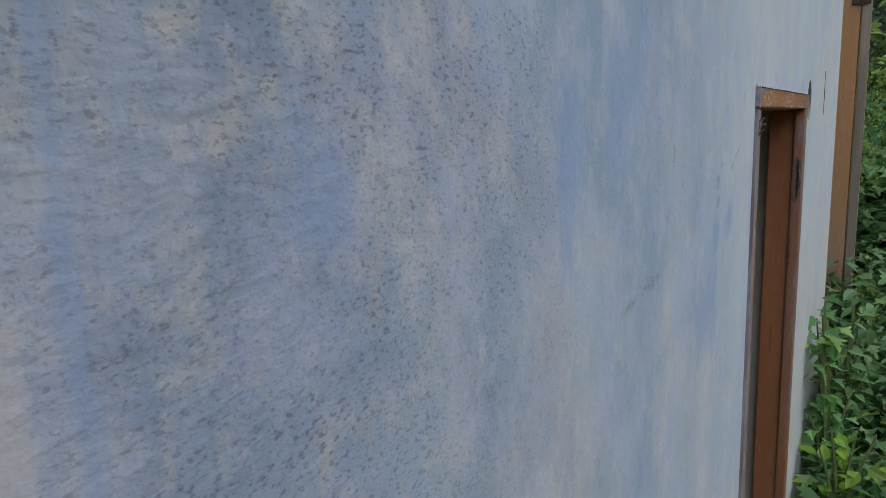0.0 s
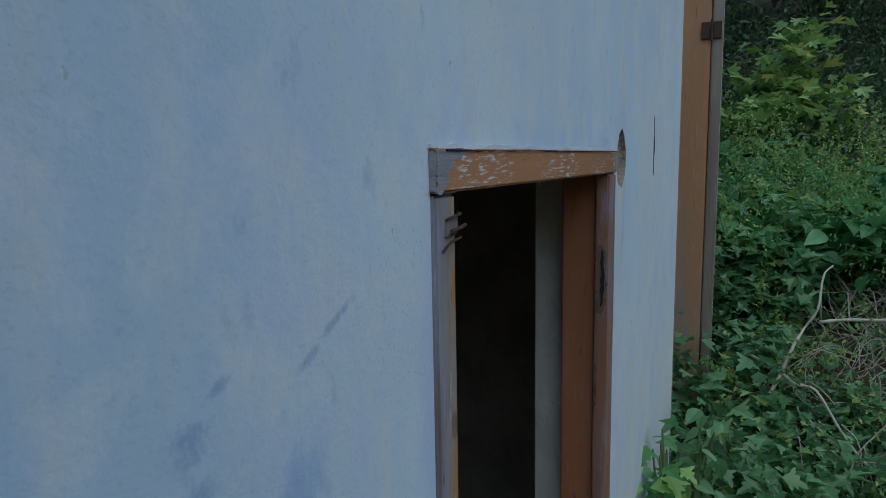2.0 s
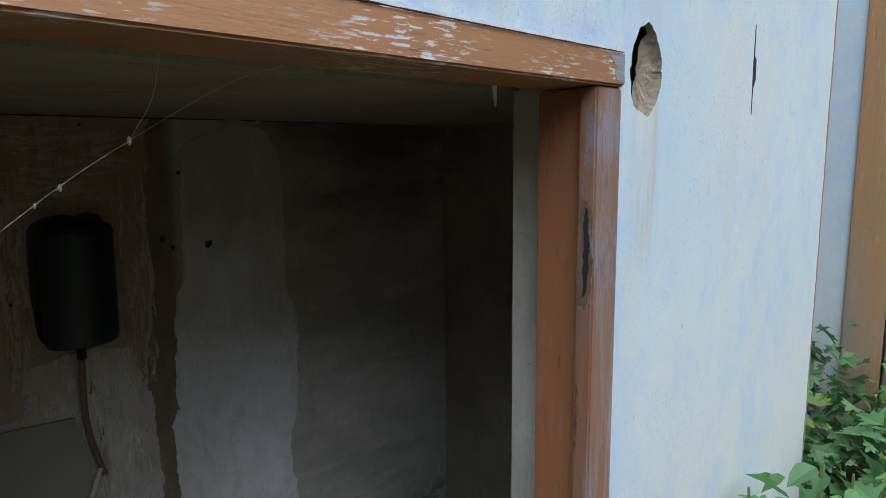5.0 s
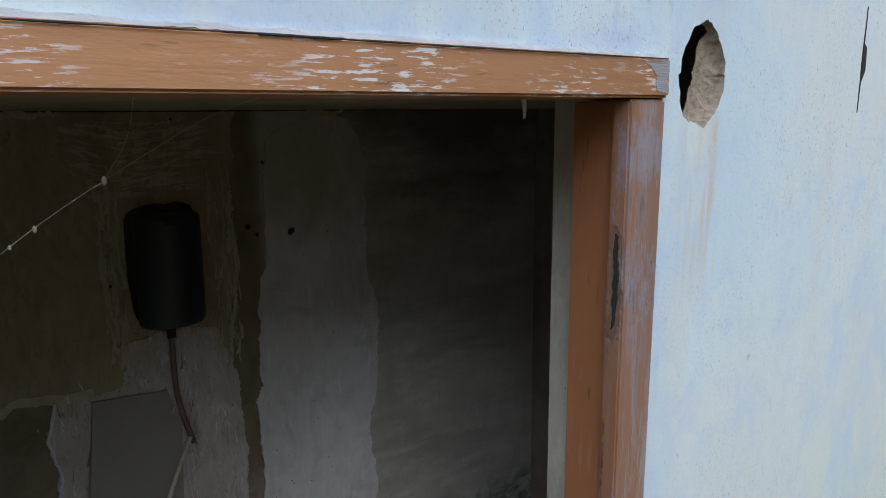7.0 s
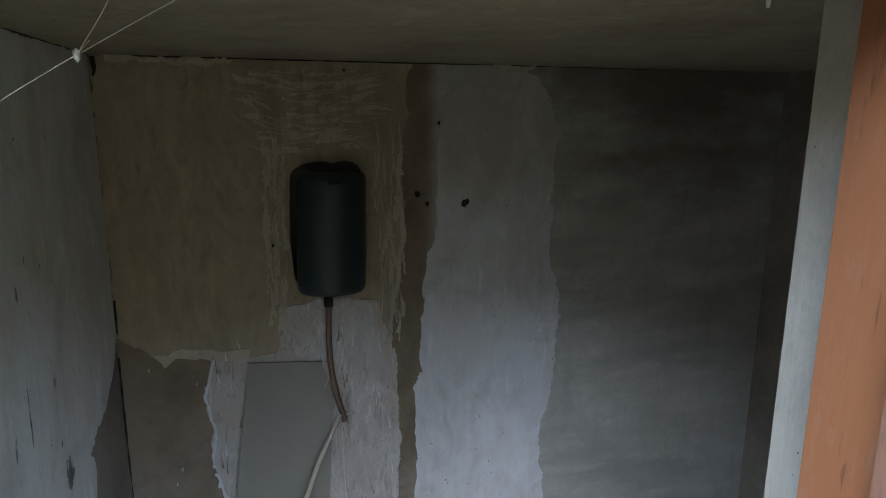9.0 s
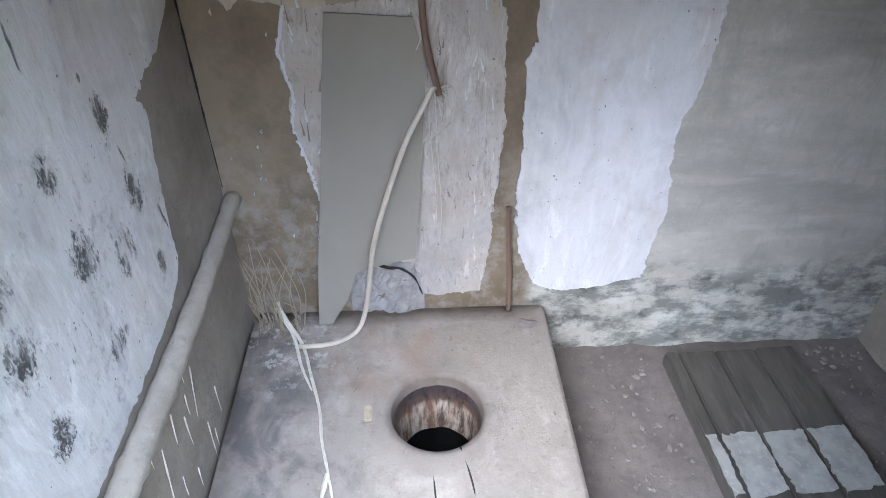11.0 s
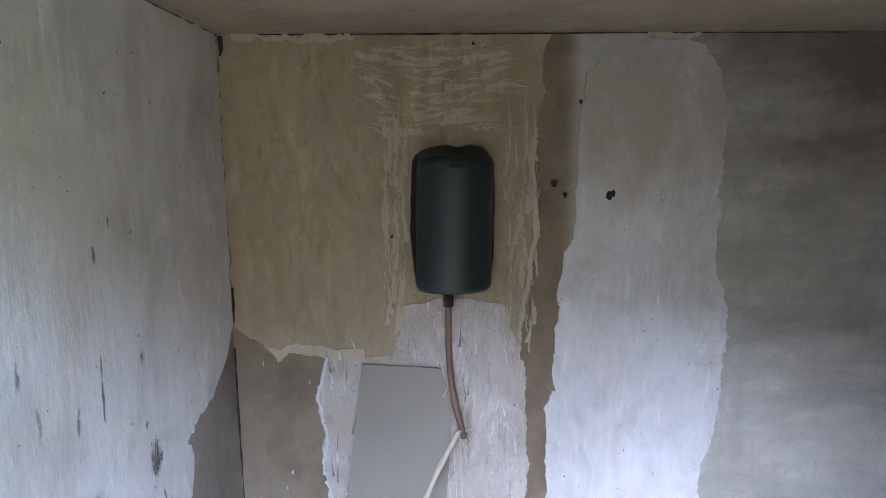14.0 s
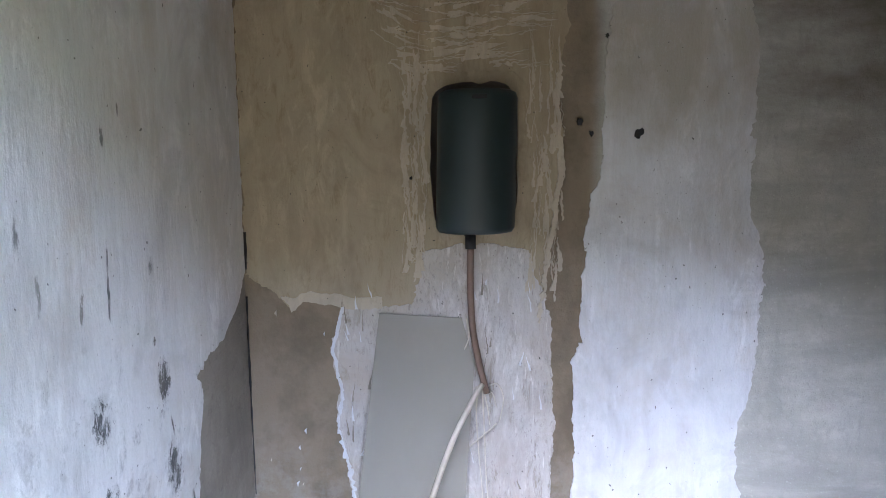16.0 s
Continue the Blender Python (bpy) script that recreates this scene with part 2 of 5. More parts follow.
def cement(name, c, dark, mould=0.0, scale=9, stain=0.0):
    a = Mat(name, c, 0.93)
    a.over(dark, a.cut(a.noise(scale * 0.35, detail=6), 0.42, 0.68), 0.6)
    a.over([v * 1.25 for v in c], a.cut(a.noise(scale * 1.3, (1, 1, 1.6), 6, 0.65), 0.52, 0.70), 0.5)
    a.over([v * 0.55 for v in c], a.cut(a.noise(scale * 5, detail=5, rough=0.7), 0.57, 0.70), 0.3 if mould else 0.5)
    if mould:
        a.over([v * 0.62 for v in c], a.cut(a.noise(4.2, (1, 0.42, 1.7), 7, 0.62, 0.5), 0.46, 0.64), 0.6)
        a.over([v * 1.22 for v in c], a.cut(a.noise(6.5, (1, 0.35, 1.6), 7, 0.64, 0.4), 0.52, 0.68), 0.5)
    a.over([v * 0.68 for v in c], a.cut(a.noise(scale * 1.1, (1.4, 1.4, 0.5), 8, 0.72, 0.5), 0.50, 0.64), 0.55)
    a.over([min(1, v * 1.3) for v in c], a.cut(a.noise(scale * 14, detail=3), 0.62, 0.72), 0.4)
    if stain:
        a.over((0.13, 0.125, 0.12), a.math("MULTIPLY", a.axis(1, 2.42, 2.12, 0.25, 5), a.cut(a.noise(7, detail=6, rough=0.65, warp=0.5), 0.48, 0.62)), stain)
        a.over((0.46, 0.42, 0.38), a.cut(a.noise(6, detail=7, rough=0.65, warp=0.4), 0.54, 0.66), 0.55)
        a.over((0.34, 0.235, 0.17), a.math("MULTIPLY", a.ring(-1.62, 2.36, 0.10, 0.24, 0.10), a.cut(a.noise(11, detail=6, rough=0.65), 0.42, 0.60)), 0.5)
        a.over((0.55, 0.53, 0.50), a.math("MULTIPLY", a.ring(-1.66, 2.05, 0.10, 0.20, 0.10), a.cut(a.noise(26, detail=7, rough=0.7), 0.52, 0.58)), 0.7)
        a.over((0.10, 0.07, 0.05), a.ring(-1.412, 2.457, 0.105, 0.128, 0.012), 0.8)
        a.over((0.20, 0.18, 0.16), a.ring(-1.412, 2.457, 0.13, 0.19, 0.04), 0.35)
        a.over((0.10, 0.095, 0.09), a.cut(a.noise(55, detail=4, rough=0.7), 0.64, 0.70), 0.6)
    if mould:
        band = a.axis(2, 0.27, 0.13, 0.2, 7)
        a.over((0.66, 0.67, 0.66), a.math("MULTIPLY", band, a.cut(a.noise(9, (1, 0.8, 1.2), 8, 0.72), 0.51, 0.59)), 0.4)
        a.over((0.12, 0.135, 0.125), a.math("MULTIPLY", band, a.cut(a.noise(8, (1, 0.7, 1.4), 8, 0.74), 0.46, 0.56)), mould)
        a.over((0.035, 0.04, 0.038), a.math("MULTIPLY", band, a.cut(a.noise(19, detail=6, rough=0.66), 0.53, 0.66)), 0.6)
    if mould:
        a.over((0.50, 0.51, 0.50), a.grown([a.blot(1, 3.63, 0.75, 0.06, 0.55), a.blot(1, 3.75, 0.85, 0.014, 0.2)], a.noise(7, (1, 1, 0.3), 6), 0.50, 0.95), 0.5)
        # upper right: dark brown stain, deepened to carry the lintel's shade
        a.over((0.15, 0.125, 0.095), a.grown([a.blot(1, 3.40, 1.62, 0.62, 0.52)], a.noise(5, (1, 0.5, 1.4), 6, 0.65), 0.50, 0.86), 0.88)
        mud = a.axis(1, 2.74, 2.69)
        a.over((0.22, 0.165, 0.10), mud, 0.85)
        a.over((0.15, 0.12, 0.085), a.math("MULTIPLY", mud, a.cut(a.noise(7, detail=6, rough=0.65), 0.45, 0.62)), 0.7)
        a.over((0.36, 0.34, 0.31), a.math("MULTIPLY", mud, a.math("MULTIPLY", a.axis(2, 0.75, 0.3, 0.3, 5), a.cut(a.noise(13, detail=6, rough=0.7), 0.46, 0.60))), 0.7)
    a.relief(a.noise(60, detail=6, rough=0.65), 0.004, 0.6)
    a.relief(a.noise(330, detail=2), 0.0008, 0.5)
    return a.m


def whitewash(name, c, under, scrape=0.5, spots=0.0, film_shade=0.0, niche_dark=0.0):
    a = Mat(name, c, 0.9)
    a.over([v * 0.86 for v in c], a.cut(a.noise(2.6, (1, 1, 0.6), 5), 0.4, 0.65), 0.7)
    a.over([min(1, v * 1.08) for v in c], a.cut(a.noise(30, (1.6, 1.6, 0.10), 5), 0.5, 0.7), 0.5)
    if scrape:
        s = a.math("MULTIPLY", a.cut(a.noise(34, (1.2, 1.2, 0.34), 7, 0.75, 0.7), 0.52, 0.63), a.cut(a.noise(5, detail=4), 0.42, 0.6))
        a.over(under, s, scrape)
    if scrape > 0.8:
        a.over((0.46, 0.40, 0.33), a.cut(a.noise(5, (1, 1, 0.7), 8, 0.68, 0.6), 0.42, 0.62), 0.75)
        a.over((0.20, 0.175, 0.15), a.math("MULTIPLY", a.cut(a.noise(95, (1.4, 1.4, 0.5), 7, 0.76, 0.5), 0.54, 0.64), a.cut(a.noise(6, detail=5), 0.42, 0.58)), 0.7)
        a.over((0.80, 0.78, 0.76), a.math("MULTIPLY", a.cut(a.noise(50, (1.6, 1.6, 0.25), 6, 0.7, 0.4), 0.57, 0.63), a.cut(a.noise(7, detail=4), 0.42, 0.56)), 0.8)
    if spots:
        streaks = [a.blot(0, -1.197, 1.075, 0.006, 0.085, 3), a.blot(0, -1.134, 1.056, 0.008, 0.034, 8), a.blot(0, -1.027, 1.15, 0.008, 0.05), a.blot(0, -1.056, 1.09, 0.008, 0.04), a.blot(0, -0.985, 1.218, 0.010, 0.025), a.blot(0, -1.206, 1.262, 0.007, 0.025), a.blot(0, -1.25, 1.30, 0.006, 0.016), a.blot(0, -1.43, 0.66, 0.008, 0.05, -12), a.blot(0, -1.36, 0.83, 0.006, 0.04, -14)]
        spread = ((-1.340, 0.903, 0.042, 0.065), (-1.159, 0.908, 0.045, 0.065), (-1.36, 0.757, 0.05, 0.09), (-1.165, 0.768, 0.065, 0.085), (-0.99, 0.853, 0.05, 0.06), (-0.978, 0.773, 0.06, 0.08), (-1.159, 0.612, 0.05, 0.06), (-0.972, 0.63, 0.05, 0.065), (-1.319, 1.081, 0.016, 0.022), (-1.315, 0.971, 0.012, 0.014), (-1.19, 0.606, 0.016, 0.02), (-1.37, 0.60, 0.03, 0.05), (-1.27, 0.70, 0.06, 0.08))
        clumps = [a.blot(0, *q) for q in spread]
        a.over((0.055, 0.058, 0.062), a.grown(streaks, a.noise(70, (1.4, 1.4, 0.5), 7, 0.75), 0.62, 0.74, 0.30), 0.9)
        a.over((0.20, 0.205, 0.21), a.grown(clumps, a.noise(36, detail=6, rough=0.7), 0.62, 0.92), 0.40)
        a.over((0.03, 0.032, 0.034), a.grown(clumps, a.noise(70, (1.3, 1.3, 0.7), 8, 0.82, 0.4), 0.64, 0.70, 0.24), 0.92)
        a.over((0.07, 0.072, 0.076), a.grown([a.blot(0, -1.27, 0.70, 0.16, 0.20), a.blot(0, -1.08, 0.70, 0.16, 0.16)], a.noise(110, (1, 1, 0.5), 5, 0.7), 0.80, 0.88, 0.22), 0.8)
        s = a.math("MULTIPLY", a.cut(a.noise(42, (1, 1, 0.7), 6, 0.72), 0.54, 0.66), a.cut(a.noise(5.5, detail=3), 0.47, 0.60))
        a.over((0.06, 0.062, 0.066), a.math("MULTIPLY", s, a.axis(2, 1.12, 0.95, 0.15, 6)), spots)
    a.over([min(1, v * 1.22) for v in c], a.math("MULTIPLY", a.cut(a.noise(15, (1.2, 1.2, 0.4), 7, 0.7, 1.2), 0.52, 0.60), a.cut(a.noise(3.5), 0.40, 0.6)), 0.7)
    if film_shade:
        a.over((0.46, 0.41, 0.31), a.cut(a.noise(3.2, (1, 1, 0.7), 6, 0.65), 0.48, 0.66), film_shade)
        # tan smear at the strip's top, with the lintel's shade put into its colour
        a.over((0.35, 0.31, 0.22), a.grown([a.blot(1, 2.88, 1.52, 0.36, 0.36)], a.noise(6, (1, 1.2, 0.8), 6, 0.65), 0.45, 0.85), 0.72)
    a.over([v * 0.62 for v in c], a.cut(a.noise(6, (1, 1, 0.7), 8, 0.7, 0.9), 0.48, 0.68), 0.65)
    a.over([v * k for v, k in zip(c, (0.62, 0.52, 0.42))], a.cut(a.noise(3.1, (1, 1, 0.55), 8, 0.72, 0.4), 0.53, 0.70), 0.5)
    a.over((0.03, 0.03, 0.03), a.cut(a.noise(85, detail=1), 0.775, 0.79), 0.8)
    # darker halo on the wall round the niche
    if niche_dark:
        a.over((0.095, 0.08, 0.055), a.grown([a.blot(1, 2.460, 1.25, 0.135, 0.225)], a.noise(22, detail=6, rough=0.65), 0.58, 0.86), niche_dark)
    a.over([v * 0.70 for v in c], a.math("MULTIPLY", a.cut(a.noise(170, (1.2, 1.2, 0.7), 6, 0.75), 0.53, 0.62), a.cut(a.noise(7, detail=5), 0.40, 0.62)), 0.45)
    a.over((0.06, 0.055, 0.05), a.cut(a.noise(130, (1, 1, 0.7), 2), 0.735, 0.755), 0.75)
    a.relief(a.noise(40, (1.4, 1.4, 0.35), 6, 0.65), 0.0025, 0.8)
    a.relief(a.noise(220, detail=3), 0.0008, 0.5)
    return a.m


def brown_paint(name, stretch, chips=0.5, grey=0.0, c=(0.36, 0.165, 0.07), worn=0.0, fine=110, bare=0.0):
    a = Mat(name, c, 0.55)
    a.over([v * 0.6 for v in c], a.cut(a.noise(5, stretch, 5), 0.42, 0.68), 0.55)
    if grey:
        a.over((0.20, 0.185, 0.20), a.cut(a.noise(9, stretch, 6, 0.65), 0.40, 0.60), grey)
    if worn:
        w = a.math("MULTIPLY", a.axis(2, 1.05, 1.40, 0.4, 7), a.cut(a.noise(26, stretch, 6, 0.65), 0.36, 0.52))
        a.over((0.20, 0.15, 0.145), w, worn)
        a.over((0.25, 0.25, 0.31), a.grown([a.blot(0, -0.528, 1.39, 0.035, 0.17), a.blot(0, -0.52, 1.56, 0.03, 0.09)], a.noise(60, (1.2, 1.2, 0.5), 7, 0.76), 0.66, 0.76, 0.3), 0.6)
        a.over((0.045, 0.03, 0.025), a.grown([a.blot(0, -0.528, 1.38, 0.022, 0.14), a.blot(0, -0.537, 1.15, 0.006, 0.12)], a.noise(110, (1.2, 1.2, 0.5), 7, 0.76), 0.66, 0.74, 0.25), 0.8)
        a.over((0.33, 0.34, 0.40), a.math("MULTIPLY", a.axis(0, -0.530, -0.516, 0.02, 40), a.cut(a.noise(30, stretch, 7, 0.74), 0.50, 0.60)), 0.45)
        a.over((0.08, 0.06, 0.06), a.math("MULTIPLY", w, a.cut(a.noise(60, stretch, 6, 0.7), 0.52, 0.64)), 0.7)
    if bare:
        a.over((0.30, 0.255, 0.205), a.math("MULTIPLY", a.axis(2, 1.55, 0.7, 0.7, 5), a.cut(a.noise(16, stretch, 6, 0.65), 0.34, 0.56)), bare)
    a.over((0.72, 0.74, 0.80), a.math("MULTIPLY", a.cut(a.noise(fine, stretch, 5, 0.65), 0.55, 0.59), a.cut(a.noise(6, detail=3), 0.43, 0.58)), chips)
    a.over((0.05, 0.03, 0.02), a.cut(a.noise(80, stretch, 3), 0.66, 0.72), 0.5)
    a.relief(a.noise(70, stretch, 4), 0.0012, 0.6)
    a.relief(a.noise(300, stretch, 2), 0.0004, 0.5)
    return a.m


def peeled_jamb():
    """Grey flaking paint over brown wood, rubbed to ochre along its inner edge."""
    a = Mat("peeled_jamb", (0.27, 0.265, 0.29), 0.85)
    up = (1.2, 1.2, 0.16)
    a.over((0.17, 0.13, 0.12), a.cut(a.noise(24, up, 6, 0.65), 0.42, 0.60), 0.75)
    a.over((0.34, 0.24, 0.16), a.math("MULTIPLY", a.axis(1, 1.972, 1.996, 0.03, 18), a.cut(a.noise(18, up, 6, 0.65), 0.30, 0.50)), 0.85)
    a.over((0.36, 0.19, 0.065), a.grown([a.blot(1, 2.0, 1.25, 0.022, 0.20), a.blot(1, 2.0, 1.52, 0.014, 0.05)], a.noise(40, up, 6, 0.7), 0.56, 0.72), 0.85)
    a.over((0.16, 0.085, 0.05), a.grown([a.blot(1, 1.994, 1.36, 0.012, 0.03), a.blot(1, 1.998, 1.05, 0.012, 0.05)], a.noise(50, up, 6, 0.7), 0.60, 0.74), 0.8)
    a.over((0.60, 0.62, 0.68), a.math("MULTIPLY", a.cut(a.noise(70, up, 6, 0.7), 0.56, 0.62), a.cut(a.noise(9, detail=4), 0.45, 0.58)), 0.4)
    a.over((0.05, 0.04, 0.035), a.cut(a.noise(90, up, 4), 0.66, 0.72), 0.6)
    a.relief(a.noise(60, up, 6, 0.65), 0.002, 0.7)
    return a.m


def plain(name, c, rough=0.8, metal=0.0, vary=0.35, scale=30, stretch=(1, 1, 1), bump=0.0008):
    a = Mat(name, c, rough, metal)
    a.over([v * 0.55 for v in c], a.cut(a.noise(scale, stretch, 5), 0.42, 0.7), vary)
    a.over([min(1, v * 1.3) for v in c], a.cut(a.noise(scale * 3, stretch, 4), 0.55, 0.75), vary)
    if bump:
        a.relief(a.noise(scale * 6, stretch, 4), bump, 0.6)
    return a.m


def drain_wall():
    a = Mat("crusted_drain", (0.055, 0.042, 0.042), 0.6)
    a.over((0.17, 0.095, 0.055), a.math("MULTIPLY", a.axis(2, 0.04, 0.0, 0.03, 30), a.cut(a.noise(30, (1, 1, 0.5), 6, 0.65), 0.36, 0.58)), 0.9)
    crust = a.math("MULTIPLY", a.axis(2, 0.012, -0.015, 0.03, 40), a.axis(0, -1.40, -1.46, 0.03, 20))
    a.over((0.50, 0.45, 0.38), a.math("MULTIPLY", crust, a.cut(a.noise(42, (1, 1, 0.25), 7, 0.72), 0.42, 0.60)), 0.8)
    a.over((0.012, 0.011, 0.011), a.cut(a.noise(45, (1, 1, 0.25), 6, 0.7), 0.52, 0.66), 0.8)
    a.relief(a.noise(120, (1, 1, 0.3), 5), 0.003, 0.7)
    return a.m


def leaf_material(name, dark, light, yellow, amount=0.06):
    a = Mat(name, dark, 0.38)
    geo = a.t.nodes.new("ShaderNodeNewGeometry").outputs["Random Per Island"]
    a.over(light, geo, 1.0)
    a.over(yellow, a.cut(geo, 1 - amount, 1 - amount * 0.6), 0.8)
    a.over([v * 0.5 for v in dark], a.cut(a.noise(1.7, detail=3), 0.45, 0.65), 0.5)
    a.relief(a.noise(120, detail=2), 0.001, 0.4)
    tr = a.t.nodes.new("ShaderNodeBsdfTranslucent")
    a.t.links.new(a.col, tr.inputs["Color"])
    mx = a.t.nodes.new("ShaderNodeMixShader")
    mx.inputs[0].default_value = 0.40
    a.t.links.new(a.b.outputs[0], mx.inputs[1])
    a.t.links.new(tr.outputs[0], mx.inputs[2])
    a.t.links.new(mx.outputs[0], a.t.nodes["Material Output"].inputs["Surface"])
    return a.m


FACADE = facade_paint()
MORTAR = plain("rough_mortar", (0.36, 0.30, 0.235), 0.95, 0, 0.95, 105, (1, 1, 1.6), 0.004)
CEMENT = cement("bare_cement", (0.50, 0.495, 0.455), (0.35, 0.335, 0.285), mould=0.75)
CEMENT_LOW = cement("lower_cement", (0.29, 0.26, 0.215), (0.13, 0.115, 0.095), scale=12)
# tan whitewash; the dimness of the upper wall is mixed into its colour
TAN = whitewash("tan_dimmed_whitewash", (0.43, 0.365, 0.255), (0.26, 0.205, 0.125), 0.7, niche_dark=0.6)
SCRAPED = whitewash("scraped_whitewash", (0.60, 0.58, 0.565), (0.26, 0.22, 0.18), 0.85)
WHITE = whitewash("white_plaster", (0.74, 0.755, 0.79), (0.5, 0.48, 0.44), 0.15, 0.0, 0.15)
MOULDY = whitewash("mouldy_whitewash", (0.70, 0.70, 0.70), (0.5, 0.48, 0.44), 0.2, 0.4, 0.4)
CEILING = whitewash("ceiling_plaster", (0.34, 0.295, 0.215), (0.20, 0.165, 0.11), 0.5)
REVEAL = whitewash("reveal_plaster", (0.50, 0.475, 0.41), (0.4, 0.36, 0.3), 0.3)
BROWN_H = brown_paint("brown_paint_lintel", (1, 0.20, 1.5), 0.75, c=(0.43, 0.21, 0.10), fine=170)
BROWN_V = brown_paint("brown_paint_jamb", (1, 1, 0.12), 0.04, 0.06, (0.31, 0.125, 0.052))
WORN_V = brown_paint("worn_paint_jamb", (1.2, 1.2, 0.14), 0.05, 0.25, (0.29, 0.125, 0.056), 0.22)
JAMB_LEFT = peeled_jamb()
LIP = plain("peeling_wall_paint", (0.62, 0.66, 0.72), 0.9, 0, 0.4, 40, (1, 0.4, 1), 0.002)
POST = brown_paint("brown_post", (1.2, 1.2, 0.08), 0.14, 0.15, (0.48, 0.235, 0.085), bare=0.8)
GREYWOOD = plain("weathered_wood", (0.30, 0.25, 0.19), 0.9, 0, 0.7, 14, (1.5, 1.5, 0.08), 0.002)
PLANK = plain("damp_plank", (0.095, 0.088, 0.074), 0.8, 0, 0.9, 16, (0.25, 1.5, 1), 0.003)
BAND = plain("worn_white_paint", (0.38, 0.385, 0.36), 0.9, 0, 0.7, 22)
SLAB = cement("slab_concrete", (0.33, 0.295, 0.26), (0.23, 0.205, 0.18), scale=7, stain=0.8)
DIRT = cement("floor_dirt", (0.175, 0.155, 0.14), (0.10, 0.09, 0.085), scale=22)
TANK = plain("dark_green_enamel", (0.020, 0.034, 0.036), 0.38, 0, 0.3, 12, (1, 1, 0.2), 0.0004)
COPPER = plain("brown_hose", (0.20, 0.135, 0.10), 0.5, 0, 0.4, 20)
CABLE = plain("cream_hose", (0.60, 0.55, 0.46), 0.55, 0, 0.3, 20)
SHEET = plain("grey_sheet", (0.315, 0.30, 0.262), 0.75, 0, 0.15, 5, (1, 1, 0.6), 0.0003)
PALE = plain("pale_dry_fibre", (0.70, 0.66, 0.58), 0.9, 0, 0.4, 30)
STRAW = plain("straw", (0.40, 0.35, 0.26), 0.9, 0, 0.4, 30)
STROKE = whitewash("thick_limewash", (0.57, 0.51, 0.405), (0.3, 0.25, 0.18), 0.4)
POLE = cement("limewashed_pole", (0.40, 0.365, 0.31), (0.27, 0.24, 0.20), scale=14)
RUST = plain("rusty_iron", (0.10, 0.055, 0.035), 0.75, 0.5, 0.6, 50)
# black for cracks and collar; also paints the dark of gaps and hollows
BLACK = plain("gap_black", (0.022, 0.023, 0.024), 0.95, 0, 0.3, 60)
CHIP = plain("ochre_chip", (0.44, 0.37, 0.27), 0.9, 0, 0.6, 60)
STONE = plain("grey_stone", (0.21, 0.19, 0.175), 0.95, 0, 0.6, 40)
WEB = plain("cobweb_silk", (0.75, 0.75, 0.72), 0.7, 0, 0.1, 30)
SOIL = cement("hill_soil", (0.125, 0.090, 0.042), (0.060, 0.055, 0.022), scale=4)
BAREWOOD = plain("bare_latch_wood", (0.20, 0.12, 0.075), 0.9, 0, 0.8, 60, (1, 1, 0.3), 0.002)
RUBBLE = cement("broken_mortar", (0.44, 0.435, 0.43), (0.12, 0.115, 0.11), scale=26)
BARE_END = plain("grey_end_wood", (0.29, 0.285, 0.31), 0.9, 0, 0.8, 26, (1, 0.3, 3.5), 0.002)
PIPE_WALL = drain_wall()
MOSS = plain("moss", (0.10, 0.14, 0.035), 0.95, 0, 0.6, 60, bump=0.003)
DRY = plain("dry_vine", (0.42, 0.355, 0.265), 0.9, 0, 0.6, 12)
BRANCH = plain("bleached_branch", (0.52, 0.45, 0.35), 0.9, 0, 0.4, 16)
BARK = plain("dark_bark", (0.07, 0.055, 0.04), 0.95, 0, 0.6, 14, (1, 1, 0.2), 0.006)
STEM = plain("green_stem", (0.13, 0.17, 0.06), 0.7, 0, 0.4, 14)
LEAF_HOP = leaf_material("hop_leaf", (0.07, 0.18, 0.06), (0.28, 0.48, 0.20), (0.30, 0.40, 0.08), 0.10)
LEAF_BIG = leaf_material("broad_leaf", (0.09, 0.26, 0.08), (0.30, 0.58, 0.22), (0.30, 0.46, 0.10), 0.12)
LEAF_PALE = leaf_material("pale_leaf", (0.17, 0.29, 0.06), (0.38, 0.51, 0.14), (0.52, 0.44, 0.11), 0.1)
# leaf colour darkened to hold the shade of the wood behind
LEAF_DARK = leaf_material("shade_toned_leaf", (0.028, 0.055, 0.024), (0.13, 0.20, 0.08), (0.10, 0.13, 0.04))
LEAF_BRIGHT = leaf_material("young_leaf", (0.18, 0.36, 0.04), (0.34, 0.52, 0.07), (0.45, 0.50, 0.10))


# ---- builders ----
def put(name, bm, material, smooth=False):
    me = bpy.data.meshes.new(name)
    bm.normal_update()
    bm.to_mesh(me)
    bm.free()
    for m in material if isinstance(material, (list, tuple)) else [material]:
        me.materials.append(m)
    if smooth:
        me.shade_smooth()
    return new(name, me)


def part(name, bm, material, parent, label="", smooth=False):
    ob = put(name, bm, material, smooth)
    ob.parent = parent
    ob.matrix_parent_inverse = parent.matrix_world.inverted()
    return tagged(ob, label)


def base(name, at, label, category, group="", kind=""):
    ob = new(name)
    ob.matrix_world = Matrix.Translation(at)
    ob.empty_display_size = 0.05
    return tagged(ob, label, category, group, kind)


